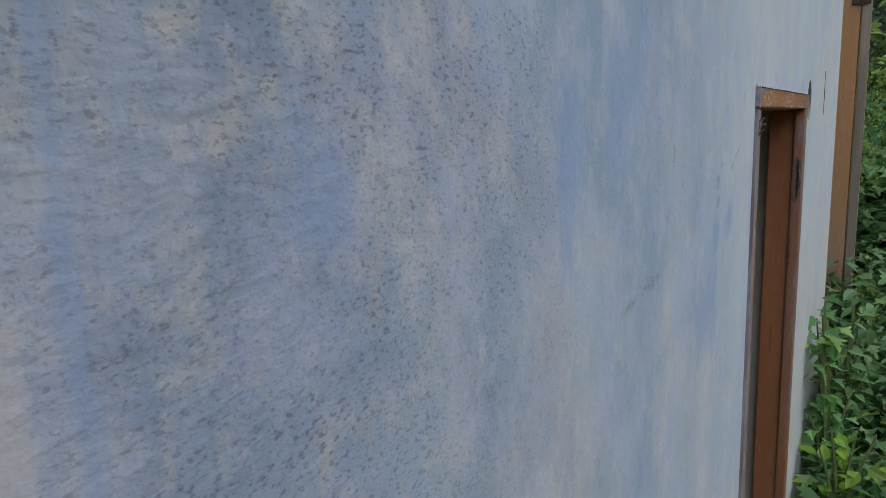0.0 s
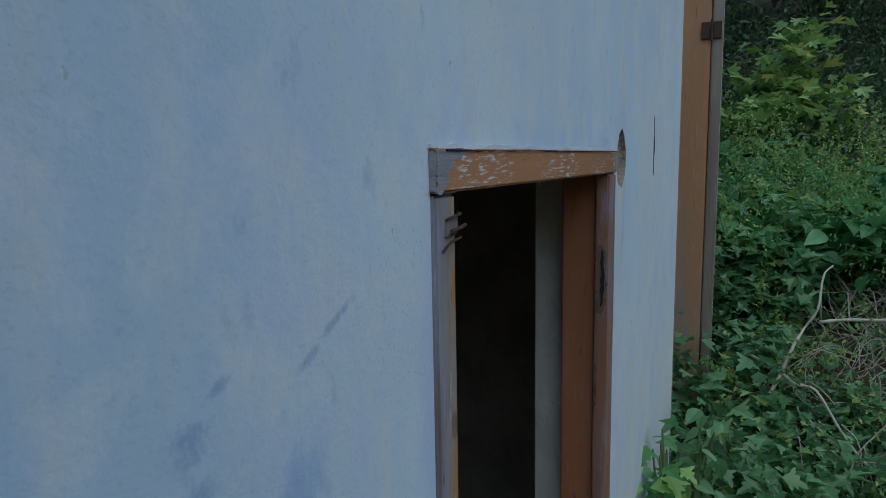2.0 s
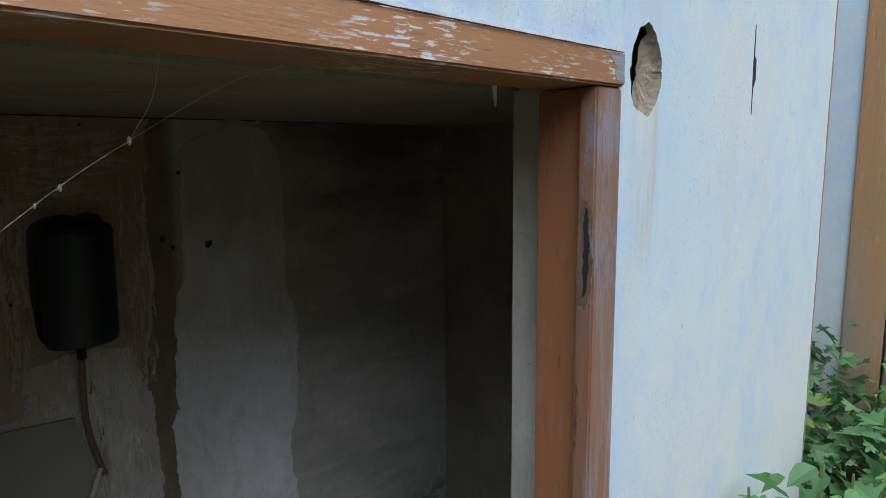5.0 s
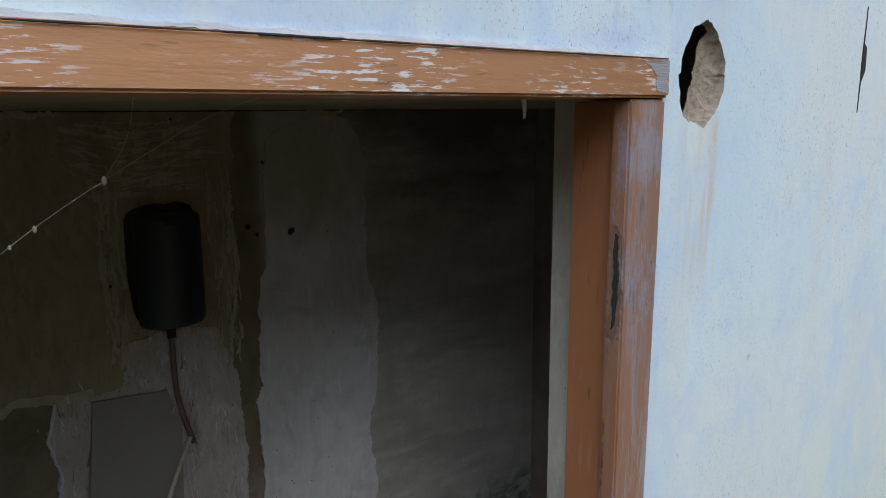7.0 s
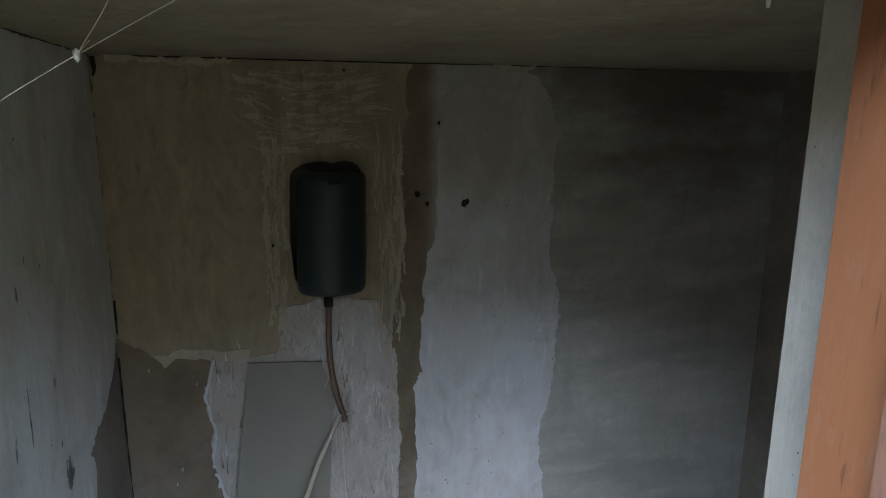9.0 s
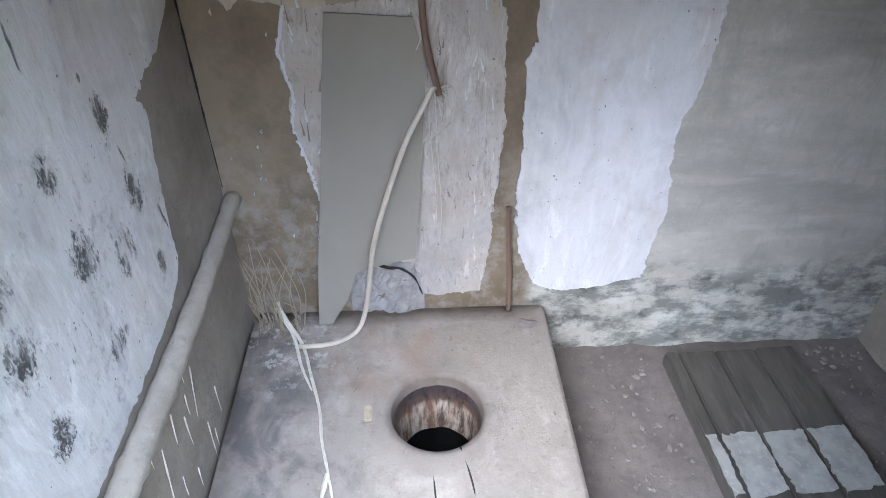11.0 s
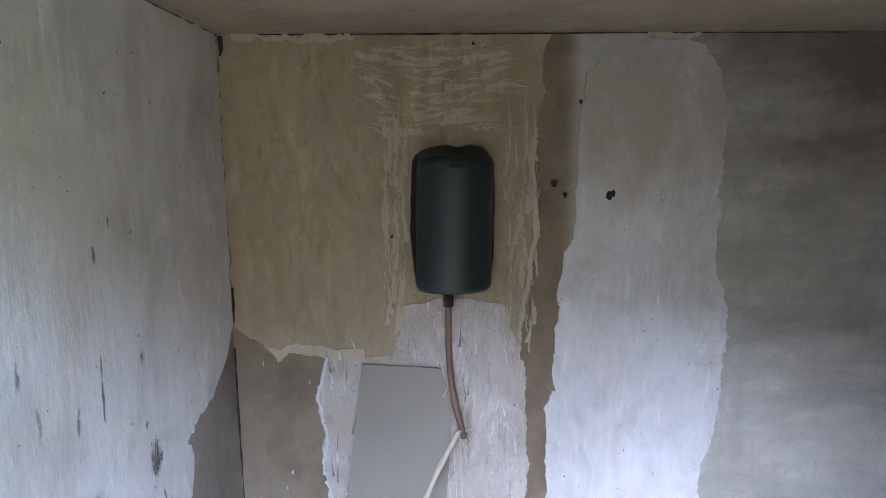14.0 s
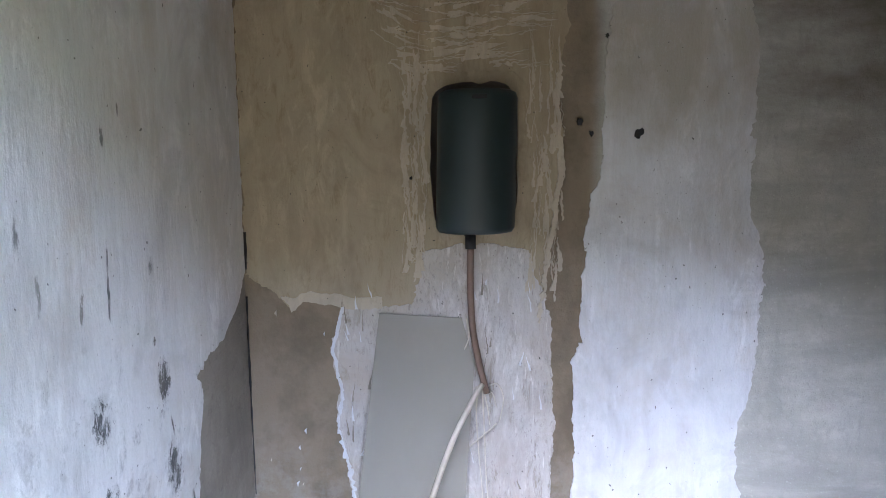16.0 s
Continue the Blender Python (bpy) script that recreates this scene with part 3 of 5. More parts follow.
def box(bm, x0, x1, y0, y1, z0, z1, bevel=0.0):
    made = bmesh.ops.create_cube(bm, size=1, matrix=Matrix.Translation(((x0 + x1) / 2, (y0 + y1) / 2, (z0 + z1) / 2)) @ Matrix.Diagonal((x1 - x0, y1 - y0, z1 - z0, 1)))
    if bevel:
        edges = list({e for v in made["verts"] for e in v.link_edges})
        bmesh.ops.bevel(bm, geom=edges, offset=bevel, segments=2, affect="EDGES")
    return bm


def smooth_line(pts, steps=6):
    pts = [Vector(p) for p in pts]
    if len(pts) < 3:
        return pts
    q = [2 * pts[0] - pts[1], *pts, 2 * pts[-1] - pts[-2]]
    out = []
    for i in range(1, len(q) - 2):
        a, b, c, d = q[i - 1 : i + 3]
        for k in range(steps):
            t = k / steps
            out.append(0.5 * (2 * b + (c - a) * t + (2 * a - 5 * b + 4 * c - d) * t * t + (3 * b - a - 3 * c + d) * t ** 3))
    out.append(pts[-1])
    return out


def sweep(bm, pts, radius, sides=8, end=1.0, steps=6, rough=0.0):
    """A round rod along a smooth line; end: the last radius over the first."""
    line = smooth_line(pts, steps)
    rings = []
    for i, p in enumerate(line):
        d = (line[min(i + 1, len(line) - 1)] - line[max(i - 1, 0)]).normalized()
        side = d.cross(Vector((0.31, 0.17, 0.93))).normalized()
        up = side.cross(d)
        r = radius * (1 + (end - 1) * i / (len(line) - 1)) * (1 + rough * noise.noise(p * 40))
        rings.append([bm.verts.new(p + r * (math.cos(a) * side + math.sin(a) * up)) for a in (2 * math.pi * k / sides for k in range(sides))])
    for a, b in zip(rings, rings[1:]):
        for k in range(sides):
            bm.faces.new((a[k], a[(k + 1) % sides], b[(k + 1) % sides], b[k]))
    bm.faces.new(rings[0][::-1])
    bm.faces.new(rings[-1])
    return bm


def ragged(outline, step=0.006, jag=0.005, seed=0.0):
    """The outline with its sides broken into short, uneven steps."""
    out = []
    for i, (a, b) in enumerate(outline):
        c, d = outline[(i + 1) % len(outline)]
        n = max(1, round(math.hypot(c - a, d - b) / step))
        for k in range(n):
            u, v = a + (c - a) * k / n, b + (d - b) * k / n
            w = Vector((u * 22 + seed, v * 22, seed))
            f = Vector((u * 120 + seed, v * 120, seed))
            fray = 0.5 + 1.8 * max(0, noise.noise(Vector((u * 9 + seed, v * 9, 4))))
            out.append((u + jag * (1.0 * noise.noise(w) + fray * noise.noise(f)), v + jag * (1.0 * noise.noise(w + Vector((9, 9, 9))) + fray * noise.noise(f + Vector((5, 7, 3))))))
    return out


def flake(outline, to3d, thick, step=0.006, jag=0.005, seed=0.0):
    """A thin layer with a ragged rim, standing proud of the surface that to3d(u, v, height) describes."""
    bm = bmesh.new()
    rim = ragged(outline, step, jag, seed)
    top = [bm.verts.new(to3d(u, v, thick)) for u, v in rim]
    low = [bm.verts.new(to3d(u, v, -0.001)) for u, v in rim]
    for i in range(len(rim)):
        j = (i + 1) % len(rim)
        bm.faces.new((top[i], low[i], low[j], top[j]))
    n = len(rim)
    made = delaunay_2d_cdt([Vector(q) for q in rim], [], [list(range(n))], 1, 1e-6)
    points = [bm.verts.new(to3d(q[0], q[1], thick)) for q in made[0]]
    for f in made[2]:
        if len({points[i] for i in f}) == 3:
            bm.faces.new([points[i] for i in f])
    bmesh.ops.recalc_face_normals(bm, faces=bm.faces[:])
    return bm


PROFILE = ((1.0, 0), (0.985, 0.3), (0.96, 0.55), (0.92, 0.78), (0.86, 0.92), (0.79, 0.97)) + tuple((k, 1.0) for k in (0.71, 0.62, 0.53, 0.46, 0.39, 0.32, 0.25, 0.18, 0.10))
RADII = (0,) + tuple(k for k, _ in PROFILE)


def pitted_panel(bm, to3d, rect, centre, shape, depth, rough=0.004, count=56, inner=1, flat=0, slant=0.0, drop=None):
    """A rectangle of wall with a ragged pit: shape(angle) gives the pit's rim round its centre."""
    u0, u1, v0, v1 = rect
    cu, cv = centre
    angles = [2 * math.pi * k / count for k in range(count)] + [math.atan2(v - cv, u - cu) % (2 * math.pi) for u in (u0, u1) for v in (v0, v1)]
    angles = sorted(set(angles))

    def border(a):
        du, dv = math.cos(a), math.sin(a)
        s = min(((u1 if du > 0 else u0) - cu) / du if abs(du) > 1e-9 else 1e9, ((v1 if dv > 0 else v0) - cv) / dv if abs(dv) > 1e-9 else 1e9)
        return cu + s * du, cv + s * dv

    rings = [[bm.verts.new(to3d(*border(a), 0)) for a in angles]]
    for scale, down in PROFILE:
        ring = []
        for a in angles:
            du, dv = shape(a)
            u, v = cu + scale * du, cv + scale * dv
            n = noise.noise(Vector((u * 75, v * 60, 3.1))) + 0.8 * noise.noise(Vector((u * 210, v * 190, 8)))
            ring.append(bm.verts.new(to3d(u, v, max(0, depth * down * (1 - slant * scale * du / 0.05) + (rough * n if down else 0)))))
        rings.append(ring)
    n = len(angles)
    for k, (a, b) in enumerate(zip(rings, rings[1:])):
        for i in range(n):
            if drop and k > 2 and drop(angles[i], RADII[k + 1]):
                continue
            f = bm.faces.new((a[i], a[(i + 1) % n], b[(i + 1) % n], b[i]))
            f.material_index = inner if k else flat
            f.smooth = k > 1
    if not (drop and drop(0, 0)):
        f = bm.faces.new(rings[-1])
        f.material_index = inner
        f.smooth = True
    return bm


# ---- the ground ----
YS = (-60, -14, -5, -2, 3.9, 4.5, 5.5, 7, 9, 12, 20, 60)
ZS = (16, 3, 0.2, -0.14, -0.14, 0.22, 0.58, 0.95, 1.4, 2.7, 6.5, 22)
XS = (-60, -12, -4, 2, 4, 7, 10, 14, 60)
# the steep rise past x = 4 is unseen, added to block low sky
XZ = (12, 2.0, 0, 0, 0.5, 3.2, 4.4, 5.6, 22)


def ground_height(x, y):
    z = np.interp(y, YS, ZS) + np.interp(x, XS, XZ)
    far = np.clip((np.hypot(x, y) - 2.5) / 3, 0, 1) * np.where(y > 4.0, 1, np.where(x > 0.5, 1, 0))
    # unseen mound added opposite the door to cut the frontal light
    shade_mound = 5.0 * np.exp(-((x - 8.5) / 2.2) ** 2 - ((y - 2.0) / 2.1) ** 2)
    return z + shade_mound + far * (0.06 * np.sin(x * 2.1 + y * 1.3) + 0.05 * np.sin(x * 4.7 - y * 3.9))


def hill():
    line = np.concatenate([[-400, -200, -100], np.linspace(-60, -8, 27), np.linspace(-7.5, 12, 79), np.linspace(13, 60, 24), [100, 200, 400]])
    xx, yy = np.meshgrid(line, line, indexing="ij")
    zz = ground_height(np.clip(xx, -60, 60), np.clip(yy, -60, 60))
    zz = np.where((xx < -0.6) & (xx > -2.0) & (yy > 1.5) & (yy < 3.7), -1.2, zz)
    n = len(line)
    me = bpy.data.meshes.new("ground")
    verts = np.stack([xx, yy, zz], -1).reshape(-1, 3)
    idx = np.arange(n * n).reshape(n, n)
    faces = np.stack([idx[:-1, :-1], idx[1:, :-1], idx[1:, 1:], idx[:-1, 1:]], -1).reshape(-1, 4)
    me.from_pydata(verts.tolist(), [], faces.tolist())
    me.materials.append(SOIL)
    me.shade_smooth()
    return tagged(new("ground", me), "dark weedy soil of a rising hillside, with an unseen ridge and mound added as light blocks", "ground", kind="structure")


hill()


# ---- the outhouse ----
FX, IX, BX = -0.52, -0.695, -1.77  # facade, its inner face, back wall
LY, RY, CY = 1.957, 3.75, 3.89  # left wall, right wall, outer corner
TOP, CEIL = 2.45, 1.632
DL, DR, DT = 1.957, 2.812, 1.672  # outer lines of the door frame


def facade():
    bm = bmesh.new()
    box(bm, IX, FX, -2.6, DL, -0.25, TOP)
    box(bm, IX, FX, DL, DR, DT, TOP)
    box(bm, IX, FX, DR, CY, -0.25, 1.55)
    box(bm, IX, FX, DR, CY, 1.77, TOP)
    box(bm, IX, FX, DR, 2.825, 1.55, 1.77)
    box(bm, IX, FX, 3.00, CY, 1.55, 1.77)
    box(bm, IX, FX - 0.165, 2.825, 3.00, 1.55, 1.77)

    def rim(a):
        r = 1 + 0.10 * noise.noise(Vector((2.2 * math.cos(a), 2.2 * math.sin(a), 2))) + 0.05 * noise.noise(Vector((7 * math.cos(a), 7 * math.sin(a), 5)))
        pinch = 1 - 0.5 * max(0, math.sin(a)) ** 4 - 0.22 * max(0, -math.sin(a)) ** 2 * (math.cos(a) > 0)
        return 0.047 * r * pinch * math.cos(a) * (1.1 if math.sin(a) < 0 else 1), 0.068 * r * math.sin(a)

    def hollow(a, k):
        du, dv = (k * q for q in rim(a))
        return du < 0.008 + 0.24 * dv + 0.003 * noise.noise(Vector((du * 30, dv * 35, 7))) and dv > -0.052

    pitted_panel(bm, lambda u, v, d: (FX - d, u, v), (2.825, 3.00, 1.55, 1.77), (2.893, 1.657), rim, 0.024, 0.0026, 200, slant=0.45, drop=hollow)
    for f in box(bmesh.new(), 0, 1, 0, 1, 0, 1).faces:
        p = [Vector((FX - 0.160 + 0.118 * v.co.x, 2.828 + 0.169 * v.co.y, 1.553 + 0.214 * v.co.z)) for v in f.verts]
        if f.normal.x < 0.5:
            bm.faces.new([bm.verts.new(q) for q in reversed(p)]).material_index = 1
    ob = put("wall_front", bm, [FACADE, MORTAR])
    return tagged(ob, "pale blue painted stucco outhouse front with a broken hole beside the doorway", "wall", kind="structure")


front = facade()


def plain_wall(name, label, material, *blocks):
    bm = bmesh.new()
    for b in blocks:
        box(bm, *b)
    return tagged(put(name, bm, material), label, "wall", kind="structure")


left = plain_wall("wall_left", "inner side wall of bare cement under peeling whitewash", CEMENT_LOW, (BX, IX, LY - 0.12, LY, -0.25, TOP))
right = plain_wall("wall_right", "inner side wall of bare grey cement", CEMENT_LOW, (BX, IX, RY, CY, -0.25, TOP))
plain_wall("wall_side", "plain far side wall of the outhouse block", FACADE, (BX - 0.12, IX, -2.6, -2.48, -0.25, TOP))
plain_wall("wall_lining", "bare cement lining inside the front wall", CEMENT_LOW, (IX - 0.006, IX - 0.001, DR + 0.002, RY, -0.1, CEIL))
reveal = plain_wall("wall_reveal", "dull cream plaster strip behind the door jamb", REVEAL, (IX + 0.001, -0.619, 2.798, DR, -0.1, CEIL), (IX + 0.001, -0.619, LY + 0.002, 2.000, -0.1, CEIL))


def back_wall():
    bm = bmesh.new()
    n0, n1, m0, m1 = 2.33, 2.58, 1.03, 1.43
    x0 = BX - 0.14
    box(bm, x0, BX, -2.6, n0, -0.25, TOP)
    box(bm, x0, BX, n1, CY, -0.25, TOP)
    box(bm, x0, BX, n0, n1, -0.25, m0)
    box(bm, x0, BX, n0, n1, m1, TOP)
    box(bm, x0, BX - 0.10, n0, n1, m0, m1)

    def niche(a):
        c, s = math.cos(a), math.sin(a)
        k = (abs(c) ** 5 + abs(s) ** 5) ** -0.2
        w = 1 + 0.04 * noise.noise(Vector((4 * c, 4 * s, 1)))
        return 0.092 * k * c * w, 0.158 * k * s * w + 0.012

    pitted_panel(bm, lambda u, v, d: (BX - d, u, v), (n0, n1, m0, m1), (2.454, 1.228), niche, 0.075, 0.005, 72, flat=2)
    return tagged(put("wall_back", bm, [CEMENT, CEMENT_LOW, TAN]), "stained cement back wall with a small niche and peeling whitewash", "wall", kind="structure")


back = back_wall()
bm = bmesh.new()
box(bm, BX, IX, LY, RY, CEIL, CEIL + 0.08)
tagged(put("ceiling", bm, CEILING), "low brown plaster ceiling", "ceiling", kind="structure")
bm = bmesh.new()
box(bm, -2.05, -0.42, -2.75, 4.02, TOP, TOP + 0.12, 0.01)
tagged(put("roof", bm, CEMENT_LOW), "flat concrete roof slab over the outhouse", "roof", kind="structure")


# layers of old whitewash and new plaster on the inner walls
def on_back(u, v, h):
    return BX + h, u, v


def on_left(u, v, h):
    return u, LY + h, v


def on_ceiling(u, v, h):
    return u, v, CEIL - h


tan_rim = [(LY + 0.004, CEIL - 0.002), (LY + 0.004, 1.0), (2.01, 0.965), (2.055, 0.925), (2.09, 0.945), (2.16, 0.932), (2.32, 0.92), (2.345, 1.0), (2.344, 1.38), (2.37, 1.42), (2.54, 1.42), (2.564, 1.38), (2.564, 1.0), (2.60, 0.93), (2.618, 1.10), (2.642, 1.20), (2.640, 1.29), (2.628, 1.36), (2.634, 1.44), (2.652, 1.50), (2.645, 1.57), (2.662, CEIL - 0.002)]
part("plaster_layer", flake(tan_rim, on_back, 0.003, jag=0.007), TAN, back, "tan old whitewash with upper-wall shade in its colour")
low_rim = [(2.163, 0.925), (2.140, 0.83), (2.158, 0.74), (2.150, 0.65), (2.172, 0.55), (2.185, 0.46), (2.20, 0.34), (2.26, 0.29), (2.34, 0.28), (2.41, 0.25), (2.435, 0.14), (2.585, 0.15), (2.606, 0.28), (2.613, 0.40), (2.628, 0.74), (2.617, 0.90), (2.60, 0.96), (2.565, 1.045), (2.50, 1.058), (2.41, 1.058), (2.345, 1.045), (2.32, 0.93)]
part("plaster_layer", flake(low_rim, on_back, 0.0045, jag=0.009, seed=3), SCRAPED, back, "scraped white limewash")
white_rim = [(2.745, 1.555), (2.80, 1.585), (2.90, 1.618), (2.985, 1.612), (3.03, 1.55), (3.046, 1.46), (3.040, 1.115), (3.066, 1.07), (3.074, 1.00), (3.064, 0.74), (3.04, 0.66), (3.028, 0.62), (3.040, 0.50), (3.056, 0.40), (3.036, 0.29), (3.027, 0.18), (2.90, 0.148), (2.815, 0.140), (2.735, 0.165), (2.685, 0.28), (2.668, 0.42), (2.675, 0.60), (2.666, 0.75), (2.682, 0.88), (2.688, 1.02), (2.700, 1.165), (2.724, 1.20), (2.728, 1.45)]
part("plaster_layer", flake(white_rim, on_back, 0.005, jag=0.008, seed=7), WHITE, back, "fresh white plaster strip")
left_rim = [(IX - 0.004, 0.49), (-1.30, 0.50), (-1.40, 0.52), (-1.435, 0.56), (-1.45, 0.66), (-1.47, 0.76), (-1.492, 0.84), (-1.465, 0.875), (-1.58, 0.895), (-1.66, 0.92), (-1.71, 0.95), (BX + 0.006, 1.01), (BX + 0.006, CEIL - 0.002), (IX - 0.004, CEIL - 0.002)]
part("plaster_layer", flake(left_rim, on_left, 0.004, jag=0.009, seed=11), MOULDY, left, "white limewash with black mould")
part("plaster_layer", flake([(1.99, 1.612), (2.12, 1.618), (2.25, 1.617), (2.25, 1.629), (1.99, 1.629)], on_back, 0.007, step=0.003, jag=0.014, seed=4), STROKE, back)
part("plaster_layer", flake([(2.88, 1.617), (2.98, 1.619), (2.98, 1.629), (2.88, 1.629)], on_back, 0.008, step=0.003, jag=0.014, seed=5), STROKE, back)
ridge = [(2.628, 1.44), (2.632, 1.36), (2.640, 1.29), (2.645, 1.22), (2.634, 1.15), (2.622, 1.08), (2.608, 0.98), (2.594, 0.89), (2.588, 0.89), (2.600, 0.98), (2.612, 1.08), (2.624, 1.15), (2.630, 1.22), (2.630, 1.29), (2.625, 1.36)]
part("paint_ridge", flake(ridge, on_back, 0.008, 0.004, 0.007, 21), STROKE, back, "curled pale edge of old limewash")
torn = [(2.163, 0.925), (2.140, 0.83), (2.158, 0.74), (2.150, 0.65), (2.172, 0.55), (2.185, 0.46), (2.191, 0.46), (2.178, 0.55), (2.156, 0.65), (2.164, 0.74), (2.147, 0.83), (2.170, 0.925)]
part("paint_ridge", flake(torn, on_back, 0.007, 0.005, 0.006, 22), WHITE, back, "torn white edge of old limewash")
torn = [(2.03, 0.955), (2.055, 0.918), (2.09, 0.938), (2.16, 0.925), (2.25, 0.920), (2.25, 0.945), (2.16, 0.95), (2.10, 0.962), (2.06, 0.945)]
part("paint_ridge", flake(torn, on_back, 0.006, 0.005, 0.008, 23), STROKE, back, "torn pale edge of old limewash")
# flat strokes of thicker limewash round the niche
rng = random.Random(5)
for k in range(230):
    side = k % 4
    if side == 0:
        u, v, du, dv = 2.33 + rng.uniform(-0.03, 0.02), rng.uniform(0.98, 1.42), rng.uniform(-0.01, 0.01), rng.uniform(0.05, 0.13)
    elif side == 1:
        u, v, du, dv = 2.60 + rng.uniform(-0.03, 0.045), rng.uniform(0.93, 1.45), rng.uniform(-0.012, 0.008), rng.uniform(0.05, 0.14)
    else:
        u, v = rng.uniform(2.24, 2.56), rng.uniform(1.425, 1.605)
        du, dv = rng.uniform(0.04, 0.10), rng.uniform(0.0, 0.02) - 0.25 * max(0, 2.40 - u)
    w = rng.choice((0.001, 0.0015, 0.002, 0.003, 0.005, 0.007))
    a, b = (w, 0) if abs(dv) > abs(du) else (0, w)
    part("brush_stroke", flake([(u - a, v - b), (u + du, v + dv), (u + a, v + b)], on_back, 0.0045 + 0.002 * rng.random(), step=0.005, jag=0.007, seed=k), STROKE, back)
for k in range(48):
    u, v = rng.choice((rng.uniform(2.44, 2.60), rng.uniform(2.16, 2.24))), rng.uniform(0.30, 1.0)
    h, w = rng.uniform(0.015, 0.06), rng.uniform(0.001, 0.003)
    part("brush_stroke", flake([(u - w, v), (u + rng.uniform(-0.01, 0.01), v + h), (u + w, v)], on_back, 0.0065, step=0.006, jag=0.003, seed=200 + k), WHITE if k % 2 else CEMENT_LOW, back)
for k, (u, v, r) in enumerate(((2.80, 1.290, 0.011), (2.675, 1.315, 0.007), (2.70, 1.29, 0.006), (2.50, 1.61, 0.004), (2.32, 1.20, 0.004), (2.73, 1.49, 0.004))):
    part("pock", flake([(u + e * r * math.cos(a), v + 1.2 * e * r * math.sin(a)) for a, e in ((math.pi * i / 6, rng.uniform(0.45, 1.1)) for i in range(12))], on_back, 0.0065, step=0.004, jag=0.002, seed=k), BLACK, back)
for pts, size in (([(BX + 0.002, 2.02, CEIL - 0.001), (BX + 0.003, 2.5, CEIL - 0.002), (BX + 0.002, 2.9, CEIL - 0.001), (BX + 0.002, 3.3, CEIL - 0.002)], 0.003), ([(BX + 0.002, LY + 0.003, 0.95), (BX + 0.003, LY + 0.003, 0.75), (BX + 0.002, LY + 0.004, 0.50)], 0.004), ([(BX + 0.004, LY + 0.005, 1.09), (BX + 0.006, LY + 0.006, 1.05), (BX + 0.006, LY + 0.006, 1.01)], 0.007), ([(BX + 0.006, LY + 0.012, CEIL - 0.005), (BX + 0.008, LY + 0.014, CEIL - 0.03), (BX + 0.006, LY + 0.010, CEIL - 0.045)], 0.009), ([(BX, LY + 0.002, CEIL - 0.001), (-1.4, LY + 0.004, CEIL - 0.002), (-1.0, LY + 0.003, CEIL - 0.002)], 0.0025)):
    bm = bmesh.new()
    sweep(bm, pts, size * 0.55, 6, 0.5, 24, 0.9)
    part("joint_crack", bm, BLACK, back)
for k in range(11):
    u, v, q = rng.uniform(1.98, 2.14), rng.uniform(0.35, 0.92), rng.uniform(0.0012, 0.0035)
    part("paint_flake", flake([(u - q, v), (u + q * rng.uniform(-1, 1), v - 2.5 * q), (u + 0.4 * q, v + 0.5 * q), (u + q, v + 2 * q)], on_back, 0.006, 0.003, 0.002, k), WHITE if k % 3 else STROKE, back)
# pale drips on the lower side wall
for k, (u0, v0, u1, v1) in enumerate(((-1.345, 0.35, -1.303, 0.24), (-1.339, 0.18, -1.323, 0.06), (-1.154, 0.345, -1.104, 0.14), (-1.22, 0.36, -1.20, 0.29), (-1.26, 0.30, -1.25, 0.22), (-1.07, 0.25, -1.06, 0.18), (-1.42, 0.20, -1.41, 0.12), *[(q, z, q + 0.012, z - 0.05) for q, z in ((-1.29, 0.33), (-1.18, 0.22), (-1.12, 0.40), (-1.05, 0.36), (-1.36, 0.13), (-1.24, 0.16), (-1.09, 0.13), (-1.31, 0.40))])):
    bm = bmesh.new()
    sweep(bm, [(u0 + 0.004, LY + 0.001, v0), ((u0 + u1) / 2 + 0.006, LY + 0.003, (v0 + v1) / 2), (u1, LY + 0.002, v1)], 0.0017, 5, 0.3, rough=0.7)
    part("lime_drip", bm, PALE, left)
# slit and cracks of the facade
bm = flake([(3.3295, 1.775), (3.331, 1.717), (3.341, 1.710), (3.342, 1.672), (3.335, 1.660), (3.331, 1.655), (3.3305, 1.605), (3.3295, 1.655), (3.328, 1.68), (3.329, 1.717)], lambda u, v, h: (FX + h, u, v), 0.0015, 0.006, 0.0008)
part("crack", bm, BLACK, front)
lip = [(DL - 0.004, DT + 0.001)]
lip += [(DL - 0.004 + 0.0285 * k, DT + 0.006 + 0.003 * noise.noise(Vector((k * 0.7, 1, 3)))) for k in range(31)]
lip += [(DR + 0.003, DT + 0.001)]
part("paint_lip", flake(lip, lambda u, v, h: (FX + h, u, v), 0.004, 0.005, 0.0014, 6), LIP, front, "thick lip of peeling pale paint")
bm = flake([(CY - 0.007, 0.2), (CY - 0.004, 1.2), (CY - 0.006, TOP), (CY - 0.0005, TOP), (CY - 0.0005, 0.2)], lambda u, v, h: (FX + h, u, v), 0.002, 0.03, 0.004)
part("chipped_edge", bm, POST, front, "thin brown chipped corner edge")


